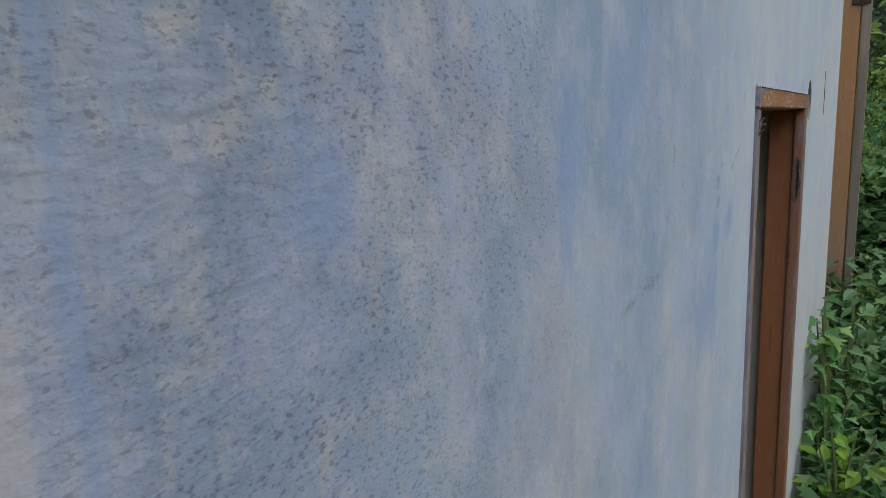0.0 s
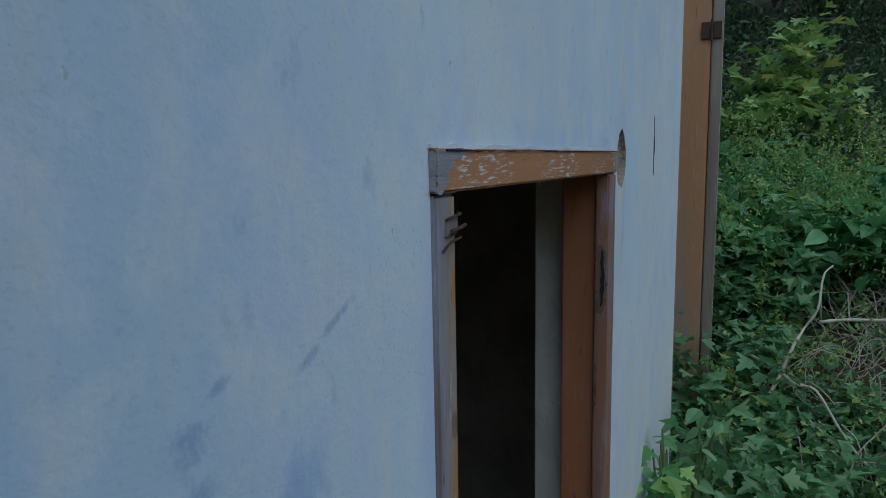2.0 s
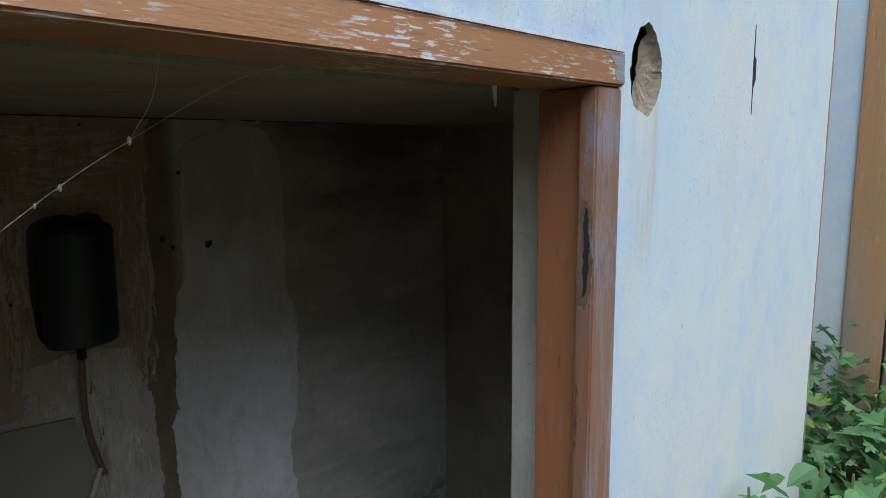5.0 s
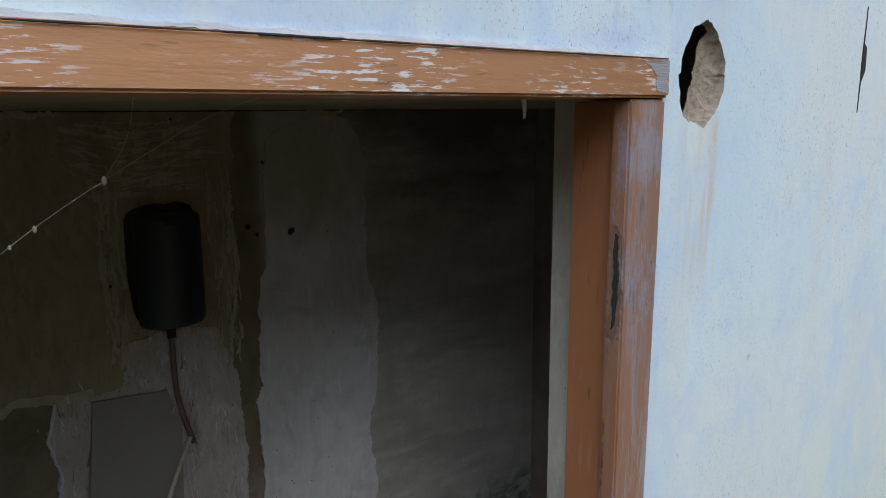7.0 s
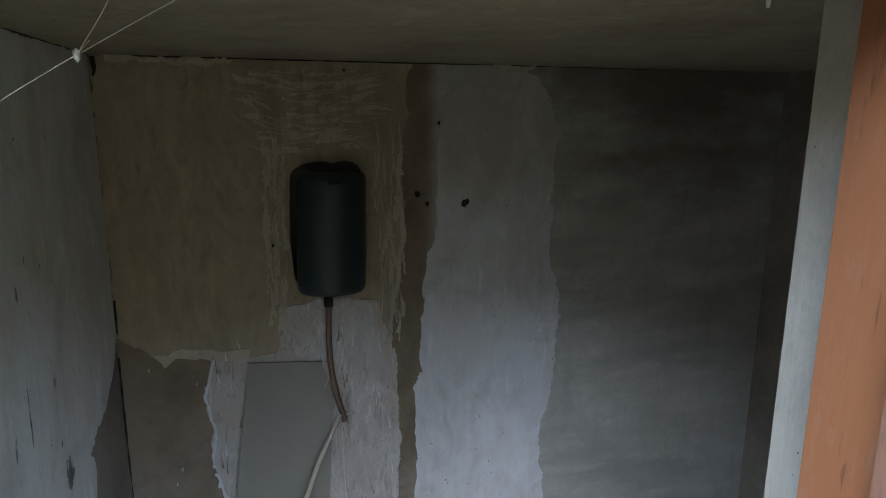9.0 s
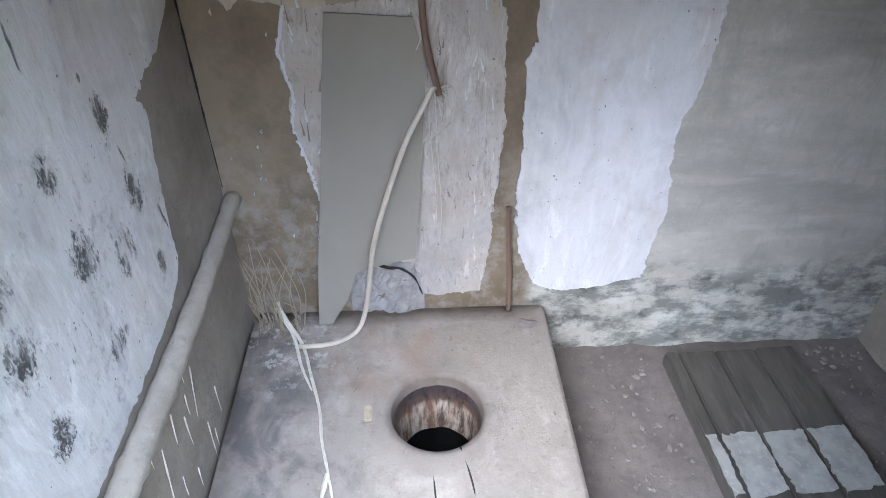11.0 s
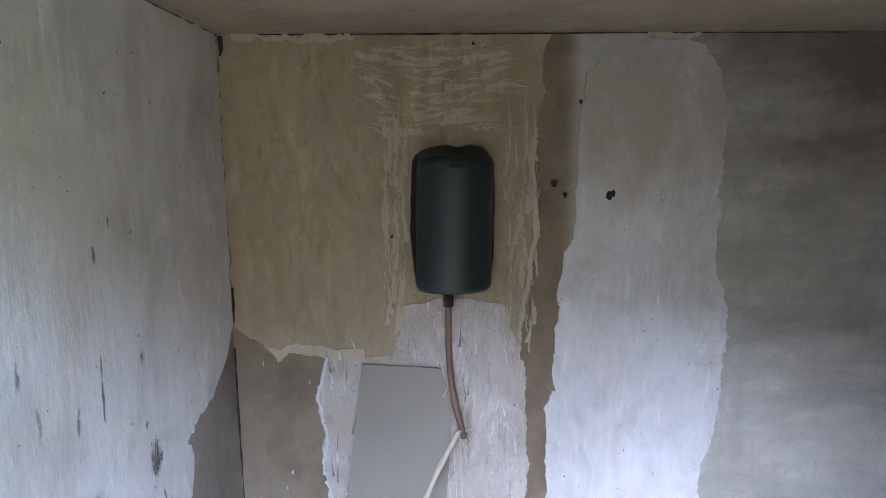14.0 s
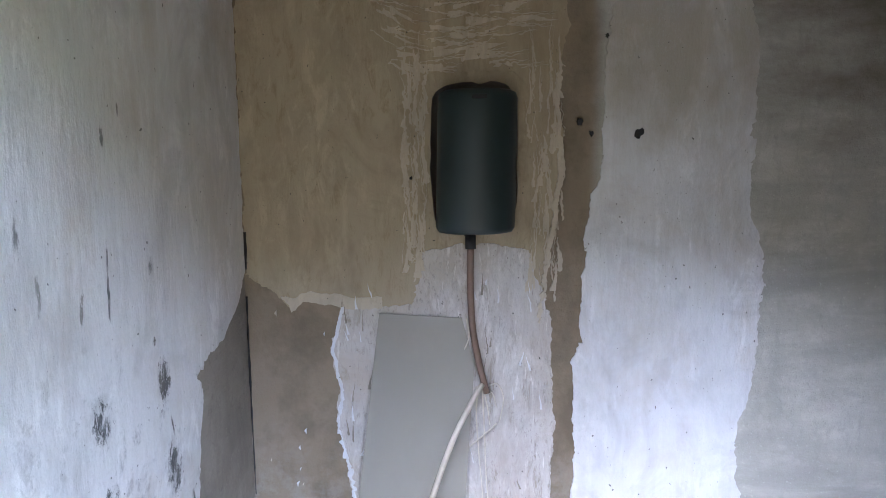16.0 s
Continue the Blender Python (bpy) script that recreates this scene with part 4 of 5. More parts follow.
# ---- the door frame ----
def door_frame():
    f = base("door_1", (-0.55, 2.37, -0.1), "empty doorway frame of chipped brown painted timber", "door frame", kind="structure")
    for y0, y1, s0, s1 in ((2.746, DR, 2.757, DR), (DL, 2.004, DL, 2.010)):
        bm = bmesh.new()
        box(bm, -0.542, -0.514, y0, y1, -0.12, 1.624, 0.003)
        if y0 > 2.5:
            part("jamb", bm, WORN_V, f, "brown jamb worn grey at its outer edge")
        else:
            part("jamb", bm, JAMB_LEFT, f, "jamb of flaking grey paint rubbed to ochre wood")
        bm = bmesh.new()
        box(bm, -0.618, -0.5425, s0, s1, -0.12, 1.624, 0.003)
        part("door_stop", bm, BROWN_V, f)
    bm = bmesh.new()
    box(bm, -0.618, -0.511, DL - 0.002, DR + 0.002, 1.626, DT + 0.001, 0.003)
    lintel = part("lintel", bm, BROWN_H, f, "brown lintel with flaked white paint")
    def on_lintel(u, v, h):
        return -0.511 + h, u, v

    right_end = [(DR - 0.022, 1.631), (DR - 0.026, 1.640), (DR - 0.018, 1.650), (DR - 0.034, 1.658), (DR - 0.050, 1.669), (DR - 0.002, 1.669), (DR - 0.002, 1.631)]
    left_end = [(DL + 0.001, 1.630), (DL + 0.020, 1.630), (DL + 0.027, 1.637), (DL + 0.022, 1.645), (DL + 0.030, 1.652), (DL + 0.036, 1.659), (DL + 0.060, 1.664), (DL + 0.075, 1.667), (DL + 0.075, 1.670), (DL + 0.001, 1.670)]
    for k, shape in enumerate((right_end, left_end)):
        part("worn_patch", flake(shape, on_lintel, 0.0007, 0.002, 0.006, 3 * k), BARE_END, lintel, "bare grey end grain")
    side = [(-0.5195, 1.629), (-0.512, 1.629), (-0.512, 1.669), (-0.5195, 1.669)]
    part("worn_patch", flake(side, lambda u, v, h: (u, DL - 0.002 - h, v), 0.0006, 0.003, 0.001, 8), BARE_END, lintel, "bare grey end grain")
    for k, (a, b) in enumerate(((DL + 0.02, 2.31), (2.30, DR - 0.005))):
        bm = bmesh.new()
        sweep(bm, [(-0.5098, a, DT - 0.0005), (-0.5095, (a + b) / 2, DT - 0.001), (-0.5098, b, DT - 0.0003)], 0.0011, 5, 0.6, 20, 0.8)
        part("gap", bm, BLACK, lintel, "dark gap under the peeling wall paint")
    seam = bmesh.new()
    sweep(seam, [(-0.513, DL + 0.001, 1.6255), (-0.5125, DL + 0.024, 1.6252), (-0.513, DL + 0.046, 1.6255)], 0.0012, 5, 0.8, 8, 0.6)
    part("seam", seam, BLACK, lintel)
    bm = flake([(-0.534, 1.475), (-0.521, 1.470), (-0.519, 1.40), (-0.522, 1.315), (-0.536, 1.325), (-0.538, 1.40)], lambda u, v, h: (u, 2.746 - h, v), 0.0012, 0.005, 0.006)
    part("strike_plate", bm, BAREWOOD, f, "bare brown wood of the latch plate")
    # flat black flake painting the dark inside the mortise
    bm = flake([(-0.528, 1.462), (-0.523, 1.455), (-0.522, 1.345), (-0.528, 1.335), (-0.531, 1.39)], lambda u, v, h: (u, 2.7448 - h, v), 0.0012, 0.004, 0.005, 2.0)
    part("mortise", bm, BLACK, f, "dark broken latch mortise")
    bm = bmesh.new()
    sweep(bm, [(-0.512, 1.968, 1.563), (-0.507, 1.978, 1.573), (-0.506, 2.0, 1.576), (-0.512, 2.006, 1.577)], 0.0016, 6)
    sweep(bm, [(-0.512, 1.976, 1.597), (-0.507, 1.982, 1.600), (-0.506, 2.0, 1.602), (-0.512, 2.006, 1.603)], 0.0015, 6)
    sweep(bm, [(-0.507, 1.980, 1.585), (-0.505, 1.998, 1.587), (-0.506, 2.012, 1.589), (-0.512, 2.016, 1.586)], 0.0022, 6)
    part("latch_wire", bm, RUST, f, "twisted rusty latch wire")
    bm = flake([(1.977, 1.578), (2.003, 1.581), (2.003, 1.600), (1.978, 1.597)], lambda u, v, h: (-0.514 + h, u, v), 0.003, 0.004, 0.004, 9)
    part("latch_pad", bm, STONE, f, "worn pale pad under the latch wire")
    return f


door_frame()

# ---- floor, slab and hole ----
bm = bmesh.new()
bmesh.ops.create_grid(bm, x_segments=60, y_segments=90, size=0.5)
for v in bm.verts:
    v.co = Vector((BX + (v.co.x + 0.5) * (IX - BX + 0.02), LY + (v.co.y + 0.5) * (RY - LY), -0.094))
    v.co.z += 0.012 * noise.noise(v.co * 9) + 0.006 * noise.noise(v.co * 35)
bmesh.ops.delete(bm, geom=[v for v in bm.verts if math.hypot(v.co.x + 1.412, v.co.y - 2.457) < 0.20], context="VERTS")
tagged(put("floor", bm, DIRT, True), "grey earth floor strewn with grit", "floor", kind="structure")


def squat_slab():
    slab = base("toilet_slab", (-1.43, 2.37, -0.1), "raised rough concrete squat toilet slab on the earth floor", "toilet")
    bm = bmesh.new()
    u0, u1, v0, v1 = -1.765, -1.085, LY + 0.012, 2.772
    cu, cv, r = -1.412, 2.457, 0.109
    n = 72
    rings = []
    angles = sorted(set([2 * math.pi * k / n for k in range(n)] + [math.atan2(v - cv, u - cu) % (2 * math.pi) for u in (u0, u1) for v in (v0, v1)]))

    def rim(a, inset):
        du, dv = math.cos(a), math.sin(a)
        s = min(((u1 - inset if du > 0 else u0) - cu) / du if abs(du) > 1e-9 else 1e9, ((v1 - inset * 0.5 if dv > 0 else v0) - cv) / dv if abs(dv) > 1e-9 else 1e9)
        return s

    levels = [("rim", 0.0, -0.20), ("rim", 0.0, 0.03), ("rim", 0.002, 0.070), ("rim", 0.008, 0.085), ("rim", 0.03, 0.0895)]
    levels += [("mix", k, 0.09) for k in (0.75, 0.5, 0.3, 0.15, 0.06)] + [("hole", 1.02, 0.088), ("hole", 1.0, 0.080), ("hole", 0.97, 0.055)]
    for kind, k, z in levels:
        ring = []
        for a in angles:
            s = rim(a, k) if kind == "rim" else (r + (rim(a, 0.03) - r) * k if kind == "mix" else r * k)
            p = Vector((cu + s * math.cos(a), cv + s * math.sin(a), z))
            if kind == "mix":
                p.z += 0.004 * noise.noise(p * 12)
            ring.append(bm.verts.new(p))
        rings.append(ring)
    m = len(angles)
    for a, b in zip(rings, rings[1:]):
        for i in range(m):
            bm.faces.new((a[i], a[(i + 1) % m], b[(i + 1) % m], b[i]))
    part("slab", bm, SLAB, slab, smooth=True)
    bm = bmesh.new()
    rings = []
    for rr, z in ((0.106, 0.056), (0.104, 0.02), (0.101, -0.03), (0.099, -0.085), (0.094, -0.10)):
        rings.append([bm.verts.new((cu + rr * math.cos(2 * math.pi * k / 40) * (1 + 0.02 * math.sin(5 * k)), cv + rr * math.sin(2 * math.pi * k / 40), z)) for k in range(40)])
    for a, b in zip(rings, rings[1:]):
        for i in range(40):
            bm.faces.new((a[i], b[i], b[(i + 1) % 40], a[(i + 1) % 40]))
    part("drain_pipe", bm, PIPE_WALL, slab, "rust-brown stained drain pipe", True)
    bm = bmesh.new()
    bmesh.ops.create_cone(bm, cap_ends=True, segments=32, radius1=0.24, radius2=0.24, depth=0.8, matrix=Matrix.Translation((cu, cv, -0.50)))
    top_face = max(bm.faces, key=lambda f: f.calc_center_median().z)
    bm.faces.remove(top_face)
    # pit coloured black, its darkness put into the material
    part("pit", bm, BLACK, slab, "dark pit under the slab")
    for k, pts in enumerate((((-1.29, 2.44), (-1.19, 2.445), (-1.10, 2.455)), ((-1.31, 2.505), (-1.22, 2.525), (-1.13, 2.533)), ((-1.39, 2.285), (-1.33, 2.292), (-1.27, 2.305)))):
        bm = bmesh.new()
        sweep(bm, [(x, y, 0.0885 if x < -1.14 else 0.083) for x, y in pts], 0.0022, 5, 0.6, rough=0.5)
        part("crack", bm, BLACK, slab)
    return slab


squat_slab()
bm = bmesh.new()
for k in range(150):
    x, y = rng.uniform(-1.09, -1.0), rng.uniform(2.15, 2.72)
    bmesh.ops.create_icosphere(bm, subdivisions=1, radius=rng.uniform(0.008, 0.02), matrix=Matrix.Translation((x, y, -0.085 + rng.uniform(0, 0.16) * (1 if x < -1.06 else 0.4))))
tagged(put("moss", bm, MOSS), "green moss tufts at the front of the slab", "moss", kind="stuff")
bm = bmesh.new()
for k in range(1300):
    x, y = rng.uniform(-1.74, -0.7), rng.uniform(2.79, 3.74)
    s = rng.choice((0.002, 0.003, 0.003, 0.004, 0.005, 0.007, 0.010))
    bmesh.ops.create_icosphere(bm, subdivisions=1, radius=s, matrix=Matrix.Translation((x, y, -0.094)) @ Euler((k, 2 * k, 3 * k)).to_matrix().to_4x4() @ Matrix.Diagonal((1, rng.uniform(0.6, 1.5), 0.7, 1)))
tagged(put("grit", bm, STONE), "loose grey grit and crumbs of mortar", "gravel", kind="stuff")


def plank_panel():
    p = base("plank_panel", (-1.38, 3.32, -0.1), "dark damp plank panel with a worn white painted band", "plank")
    edges = (3.130, 3.172, 3.280, 3.398, 3.512)
    for k, (a, b) in enumerate(zip(edges, edges[1:])):
        bm = bmesh.new()
        z = -0.05 + (0.007 if k == 0 else 0.003 * (k % 2))
        box(bm, -1.70, -0.92, a + 0.002, b - 0.003, -0.092, z, 0.004)
        bmesh.ops.rotate(bm, verts=bm.verts[:], cent=(-1.38, 3.32, 0), matrix=Euler((0, 0, radians(2.0))).to_matrix())
        plank = part("plank", bm, PLANK, p)
        turn = Matrix.Rotation(radians(2.0), 4, "Z")

        def on_plank(u, v, h):
            q = turn @ Vector((u + 1.38, v - 3.32, 0))
            return q.x - 1.38, q.y + 3.32, z + h

        part("painted_band", flake([(-1.415, a + 0.006), (-1.24, a + 0.006), (-1.25, b - 0.007), (-1.42, b - 0.007)], on_plank, 0.0015, 0.008, 0.008, k), BAND, plank, "worn white paint")
    return p


plank_panel()
bm = bmesh.new()
box(bm, -1.10, -0.86, 3.43, 3.60, -0.09, -0.035, 0.006)
tagged(put("board", bm, BAND), "short pale board lying on the earth floor", "board")

# ---- things in the outhouse ----


def wall_tank():
    t = base("wall_tank", (-1.70, 2.45, 1.08), "dark green round-fronted water tank set in the wall niche", "tank")
    bm = bmesh.new()
    rings = []
    for r, z in ((0.060, 1.086), (0.076, 1.089), (0.0815, 1.098), (0.0825, 1.11), (0.0815, 1.36), (0.078, 1.372), (0.067, 1.377)):
        rings.append([bm.verts.new((-1.735 + 0.72 * r * math.cos(a), 2.457 + r * math.sin(a) + (z - 1.23) * 0.022, z)) for a in (2 * math.pi * k / 48 for k in range(48))])
    for a, b in zip(rings, rings[1:]):
        for i in range(48):
            bm.faces.new((a[i], a[(i + 1) % 48], b[(i + 1) % 48], b[i]))
    bm.faces.new(rings[0][::-1])
    bm.faces.new(rings[-1])
    part("body", bm, TANK, t, smooth=True)
    bm = bmesh.new()
    box(bm, -1.676, -1.668, 2.445, 2.475, 1.355, 1.362, 0.001)
    part("slot", bm, BLACK, t)
    bm = bmesh.new()
    sweep(bm, [(-1.72, 2.443, 1.084), (-1.72, 2.443, 1.055)], 0.011, 12)
    part("outlet", bm, BLACK, t, "black outlet collar", True)
    return t


wall_tank()
bm = bmesh.new()
sweep(bm, [(-1.72, 2.443, 1.062), (-1.735, 2.443, 0.97), (-1.750, 2.448, 0.88), (-1.752, 2.462, 0.80), (-1.750, 2.478, 0.735)], 0.0075, 10)
tagged(put("drain_hose", bm, COPPER, True), "thin brown hose hanging under the green tank", "hose")
bm = bmesh.new()
sweep(bm, [(-1.742, 2.468, 0.757), (-1.715, 2.44, 0.72), (-1.695, 2.40, 0.645), (-1.685, 2.355, 0.52), (-1.68, 2.315, 0.38), (-1.68, 2.29, 0.22), (-1.672, 2.268, 0.13), (-1.655, 2.235, 0.10), (-1.63, 2.18, 0.099), (-1.625, 2.10, 0.099)], 0.0062, 10)
tagged(put("hose", bm, CABLE, True), "cream plastic hose bending down to the slab", "hose")


def frayed_wires():
    w = base("frayed_wires", (-1.75, 2.47, 0.74), "bunch of frayed pale wires at the hose joint", "wire")
    for pts in (((2.465, 0.755), (2.455, 0.70), (2.46, 0.60), (2.468, 0.50), (2.47, 0.40)), ((2.468, 0.75), (2.472, 0.66), (2.476, 0.55), (2.482, 0.44), (2.478, 0.33)), ((2.462, 0.75), (2.44, 0.74), (2.405, 0.715)), ((2.47, 0.745), (2.50, 0.755), (2.515, 0.72), (2.505, 0.67)), ((2.47, 0.745), (2.48, 0.70), (2.485, 0.66)), ((2.50, 0.665), (2.46, 0.63), (2.415, 0.59)), ((2.435, 0.90), (2.44, 0.86), (2.425, 0.82)), ((2.47, 0.74), (2.49, 0.735), (2.50, 0.70))):
        bm = bmesh.new()
        sweep(bm, [(-1.752 + 0.012 * math.sin(3 * i), y, z) for i, (y, z) in enumerate(pts)], 0.0021, 5, 0.6)
        part("wire", bm, PALE, w)
    return w


frayed_wires()
bm = bmesh.new()
sweep(bm, [(-1.755, 2.648, 0.432), (-1.752, 2.652, 0.35), (-1.75, 2.662, 0.22), (-1.748, 2.668, 0.09)], 0.0075, 10)
tagged(put("pipe_stub", bm, COPPER, True), "short brown pipe stub standing against the wall", "pipe")


def leaning_sheet():
    bm = bmesh.new()
    shape = [(2.247, 0.912), (2.425, 0.900), (2.452, 0.80), (2.428, 0.48), (2.414, 0.305), (2.345, 0.29), (2.262, 0.262), (2.235, 0.18), (2.185, 0.092), (2.148, 0.091), (2.164, 0.26), (2.195, 0.5)]
    back_v, front_v = [], []
    for y, z in shape:
        x = BX + 0.008 + (0.913 - z) * 0.055
        back_v.append(bm.verts.new((x, y, z)))
        front_v.append(bm.verts.new((x + 0.005, y, z)))
    bm.faces.new(front_v)
    bm.faces.new(back_v[::-1])
    for i in range(len(shape)):
        j = (i + 1) % len(shape)
        bm.faces.new((back_v[i], back_v[j], front_v[j], front_v[i]))
    bmesh.ops.recalc_face_normals(bm, faces=bm.faces[:])
    return tagged(put("cement_sheet", bm, SHEET), "broken grey cement sheet leaning on the back wall", "sheet")


leaning_sheet()
# broken-out mortar at the foot of the wall
bm = bmesh.new()
bmesh.ops.create_grid(bm, x_segments=24, y_segments=22, size=0.5)
for v in bm.verts:
    y, z = 2.235 + (v.co.x + 0.5) * 0.20, 0.07 + (v.co.y + 0.5) * 0.19
    edge = min(v.co.x + 0.5, 0.5 - v.co.x, 0.5 - v.co.y) * 5
    n = noise.noise(Vector((y * 25, z * 25, 1))) + 0.5 * noise.noise(Vector((y * 70, z * 70, 1)))
    v.co = Vector((BX + 0.002 + min(1, edge) * (0.010 + 0.022 * n), y, z))
part("rubble_patch", bm, RUBBLE, back, "broken rough mortar")
bm = bmesh.new()
sweep(bm, [(BX + 0.012, 2.30, 0.268), (BX + 0.016, 2.34, 0.25), (BX + 0.016, 2.375, 0.245), (BX + 0.014, 2.41, 0.21), (BX + 0.012, 2.43, 0.15)], 0.0050, 7, 0.4, 14, 1.2)
part("crack", bm, BLACK, back)
bm = bmesh.new()
sweep(bm, [(-1.772, LY + 0.022, 0.468), (-1.40, LY + 0.024, 0.462), (-1.10, LY + 0.024, 0.466), (-0.94, LY + 0.022, 0.468)], 0.019, 16, 1.3, 16, 0.22)
tagged(put("pole", bm, POLE, True), "limewashed round pole fixed along the side wall", "pole")
bm = bmesh.new()
sweep(bm, [(-0.985, LY + 0.03, 0.475), (-0.95, LY + 0.032, 0.468), (-0.93, LY + 0.03, 0.472)], 0.012, 7, 0.8, rough=0.8)
part("dark_knot", bm, BLACK, left)


def strand_thing(name, label, category, lines, radius, material, end=0.5):
    t = base(name, lines[0][0], label, category)
    for pts in lines:
        bm = bmesh.new()
        sweep(bm, pts, radius, 5, end, rough=0.4)
        part("strand", bm, material, t)
    return t


strand_thing("dry_root", "bleached dry root strands lying over the slab", "root", [
    [(-1.70, 2.055, 0.19), (-1.665, 2.075, 0.16), (-1.63, 2.115, 0.10), (-1.52, 2.15, 0.098), (-1.42, 2.18, 0.098), (-1.33, 2.195, 0.098), (-1.25, 2.216, 0.098), (-1.17, 2.235, 0.096)],
    [(-1.25, 2.214, 0.098), (-1.16, 2.205, 0.095), (-1.09, 2.208, 0.075), (-1.06, 2.20, -0.02)],
    [(-1.70, 2.045, 0.17), (-1.65, 2.09, 0.115), (-1.56, 2.12, 0.098), (-1.48, 2.155, 0.098)],
], 0.0055, PALE)
tufts = []
for k in range(38):
    x, y = -1.73 + rng.uniform(0, 0.06), rng.uniform(1.985, 2.11)
    h = rng.uniform(0.08, 0.32)
    tufts.append([(x, y, 0.08), (x + rng.uniform(-0.01, 0.03), y + rng.uniform(-0.02, 0.02), 0.08 + h * 0.5), (x + rng.uniform(-0.01, 0.05), y + rng.uniform(-0.05, 0.06), 0.08 + h)])
strand_thing("dry_grass", "tuft of dead grass in the corner of the slab", "grass", tufts, 0.0016, STRAW)
bm = bmesh.new()
box(bm, -1.43, -1.385, 2.285, 2.303, 0.089, 0.099, 0.003)
tagged(put("wood_chip", bm, CHIP), "small ochre chip lying on the slab", "debris")
bm = bmesh.new()
sweep(bm, [(-1.69, 2.69, 0.098), (-1.68, 2.71, 0.10), (-1.685, 2.735, 0.097)], 0.012, 7, 0.7, rough=0.8)
tagged(put("mortar_lump", bm, STONE), "dark lump of mortar on the slab edge", "debris")

web = strand_thing("cobweb", "dusty cobweb strands hanging under the lintel", "cobweb", [
    [(-0.66, 2.06, 1.455), (-0.66, 2.137, 1.513), (-0.66, 2.199, 1.553), (-0.66, 2.295, 1.608), (-0.65, 2.36, 1.632)],
    [(-0.66, 2.199, 1.553), (-0.66, 2.222, 1.591), (-0.66, 2.232, 1.632)],
    [(-0.66, 2.185, 1.545), (-0.657, 2.199, 1.553), (-0.66, 2.207, 1.562)],
], 0.00028, WEB, 0.8)
for p, size in (((-0.66, 2.199, 1.553), 0.0025), ((-0.66, 2.140, 1.514), 0.002), ((-0.66, 2.12, 1.50), 0.0015)):
    bm = bmesh.new()
    bmesh.ops.create_icosphere(bm, subdivisions=1, radius=size, matrix=Matrix.Translation(p) @ Matrix.Diagonal((1, 1, 1.8, 1)))
    part("dust_knot", bm, WEB, web)
bm = bmesh.new()
sweep(bm, [(-0.655, 2.703, 1.632), (-0.655, 2.705, 1.615), (-0.652, 2.702, 1.603)], 0.004, 6, 0.4)
tagged(put("cocoon", bm, WEB), "pale insect cocoon hanging behind the lintel", "cocoon")


# ---- the neighbouring wall and its post ----
plain_wall("wall_neighbour", "pale blue rendered wall of the next shed", FACADE, (-4.5, -0.660, 4.888, 5.02, -0.3, 2.75))
post = base("timber_post", (-0.58, 4.93, 0.2), "tall brown painted timber post at the shed corner", "post")
bm = bmesh.new()
box(bm, -0.658, -0.517, 4.872, 4.985, -0.2, 2.75, 0.005)
part("post", bm, POST, post)
bm = bmesh.new()
box(bm, -0.509, -0.463, 4.878, 4.945, 0.05, 2.75, 0.004)
part("batten", bm, GREYWOOD, post, "weathered grey batten")
bm = bmesh.new()
box(bm, -0.560, -0.520, 4.862, 4.8715, 2.22, 2.30, 0.002)
box(bm, -0.506, -0.468, 4.866, 4.8775, 2.22, 2.30, 0.002)
sweep(bm, [(-0.513, 4.862, 2.21), (-0.513, 4.862, 2.31)], 0.006, 8)
part("hinge", bm, RUST, post, "rusty steel hinge")


# ---- plants ----
def palm_leaf(lobes, cut=0.45):
    """Outline of a lobed leaf, about one long, its stalk at the origin."""
    pts = [(0, 0)]
    for k in range(lobes):
        a = radians(-70 + 140 * k / (lobes - 1))
        length = 1.0 - 0.35 * abs(k - (lobes - 1) / 2) / ((lobes - 1) / 2)
        for da, r in ((-0.30, 0.52), (-0.17, 0.82), (0, 1.0), (0.17, 0.82), (0.30, 0.52)):
            pts.append((length * r * math.sin(a + da), 0.25 + length * r * math.cos(a + da) * 0.8))
        if k < lobes - 1:
            m = a + radians(70 / (lobes - 1))
            pts.append((cut * math.sin(m), 0.25 + cut * math.cos(m) * 0.8))
    return pts


OVATE = [(0, 0), (0.24, 0.16), (0.32, 0.38), (0.22, 0.68), (0, 1.0), (-0.22, 0.68), (-0.32, 0.38), (-0.24, 0.16)]
HOP = palm_leaf(3, 0.60)
IVY = palm_leaf(5, 0.62)
MAPLE = palm_leaf(5, 0.36)
SMALL = [(0, 0), (0.28, 0.45), (0, 1.0), (-0.28, 0.45)]


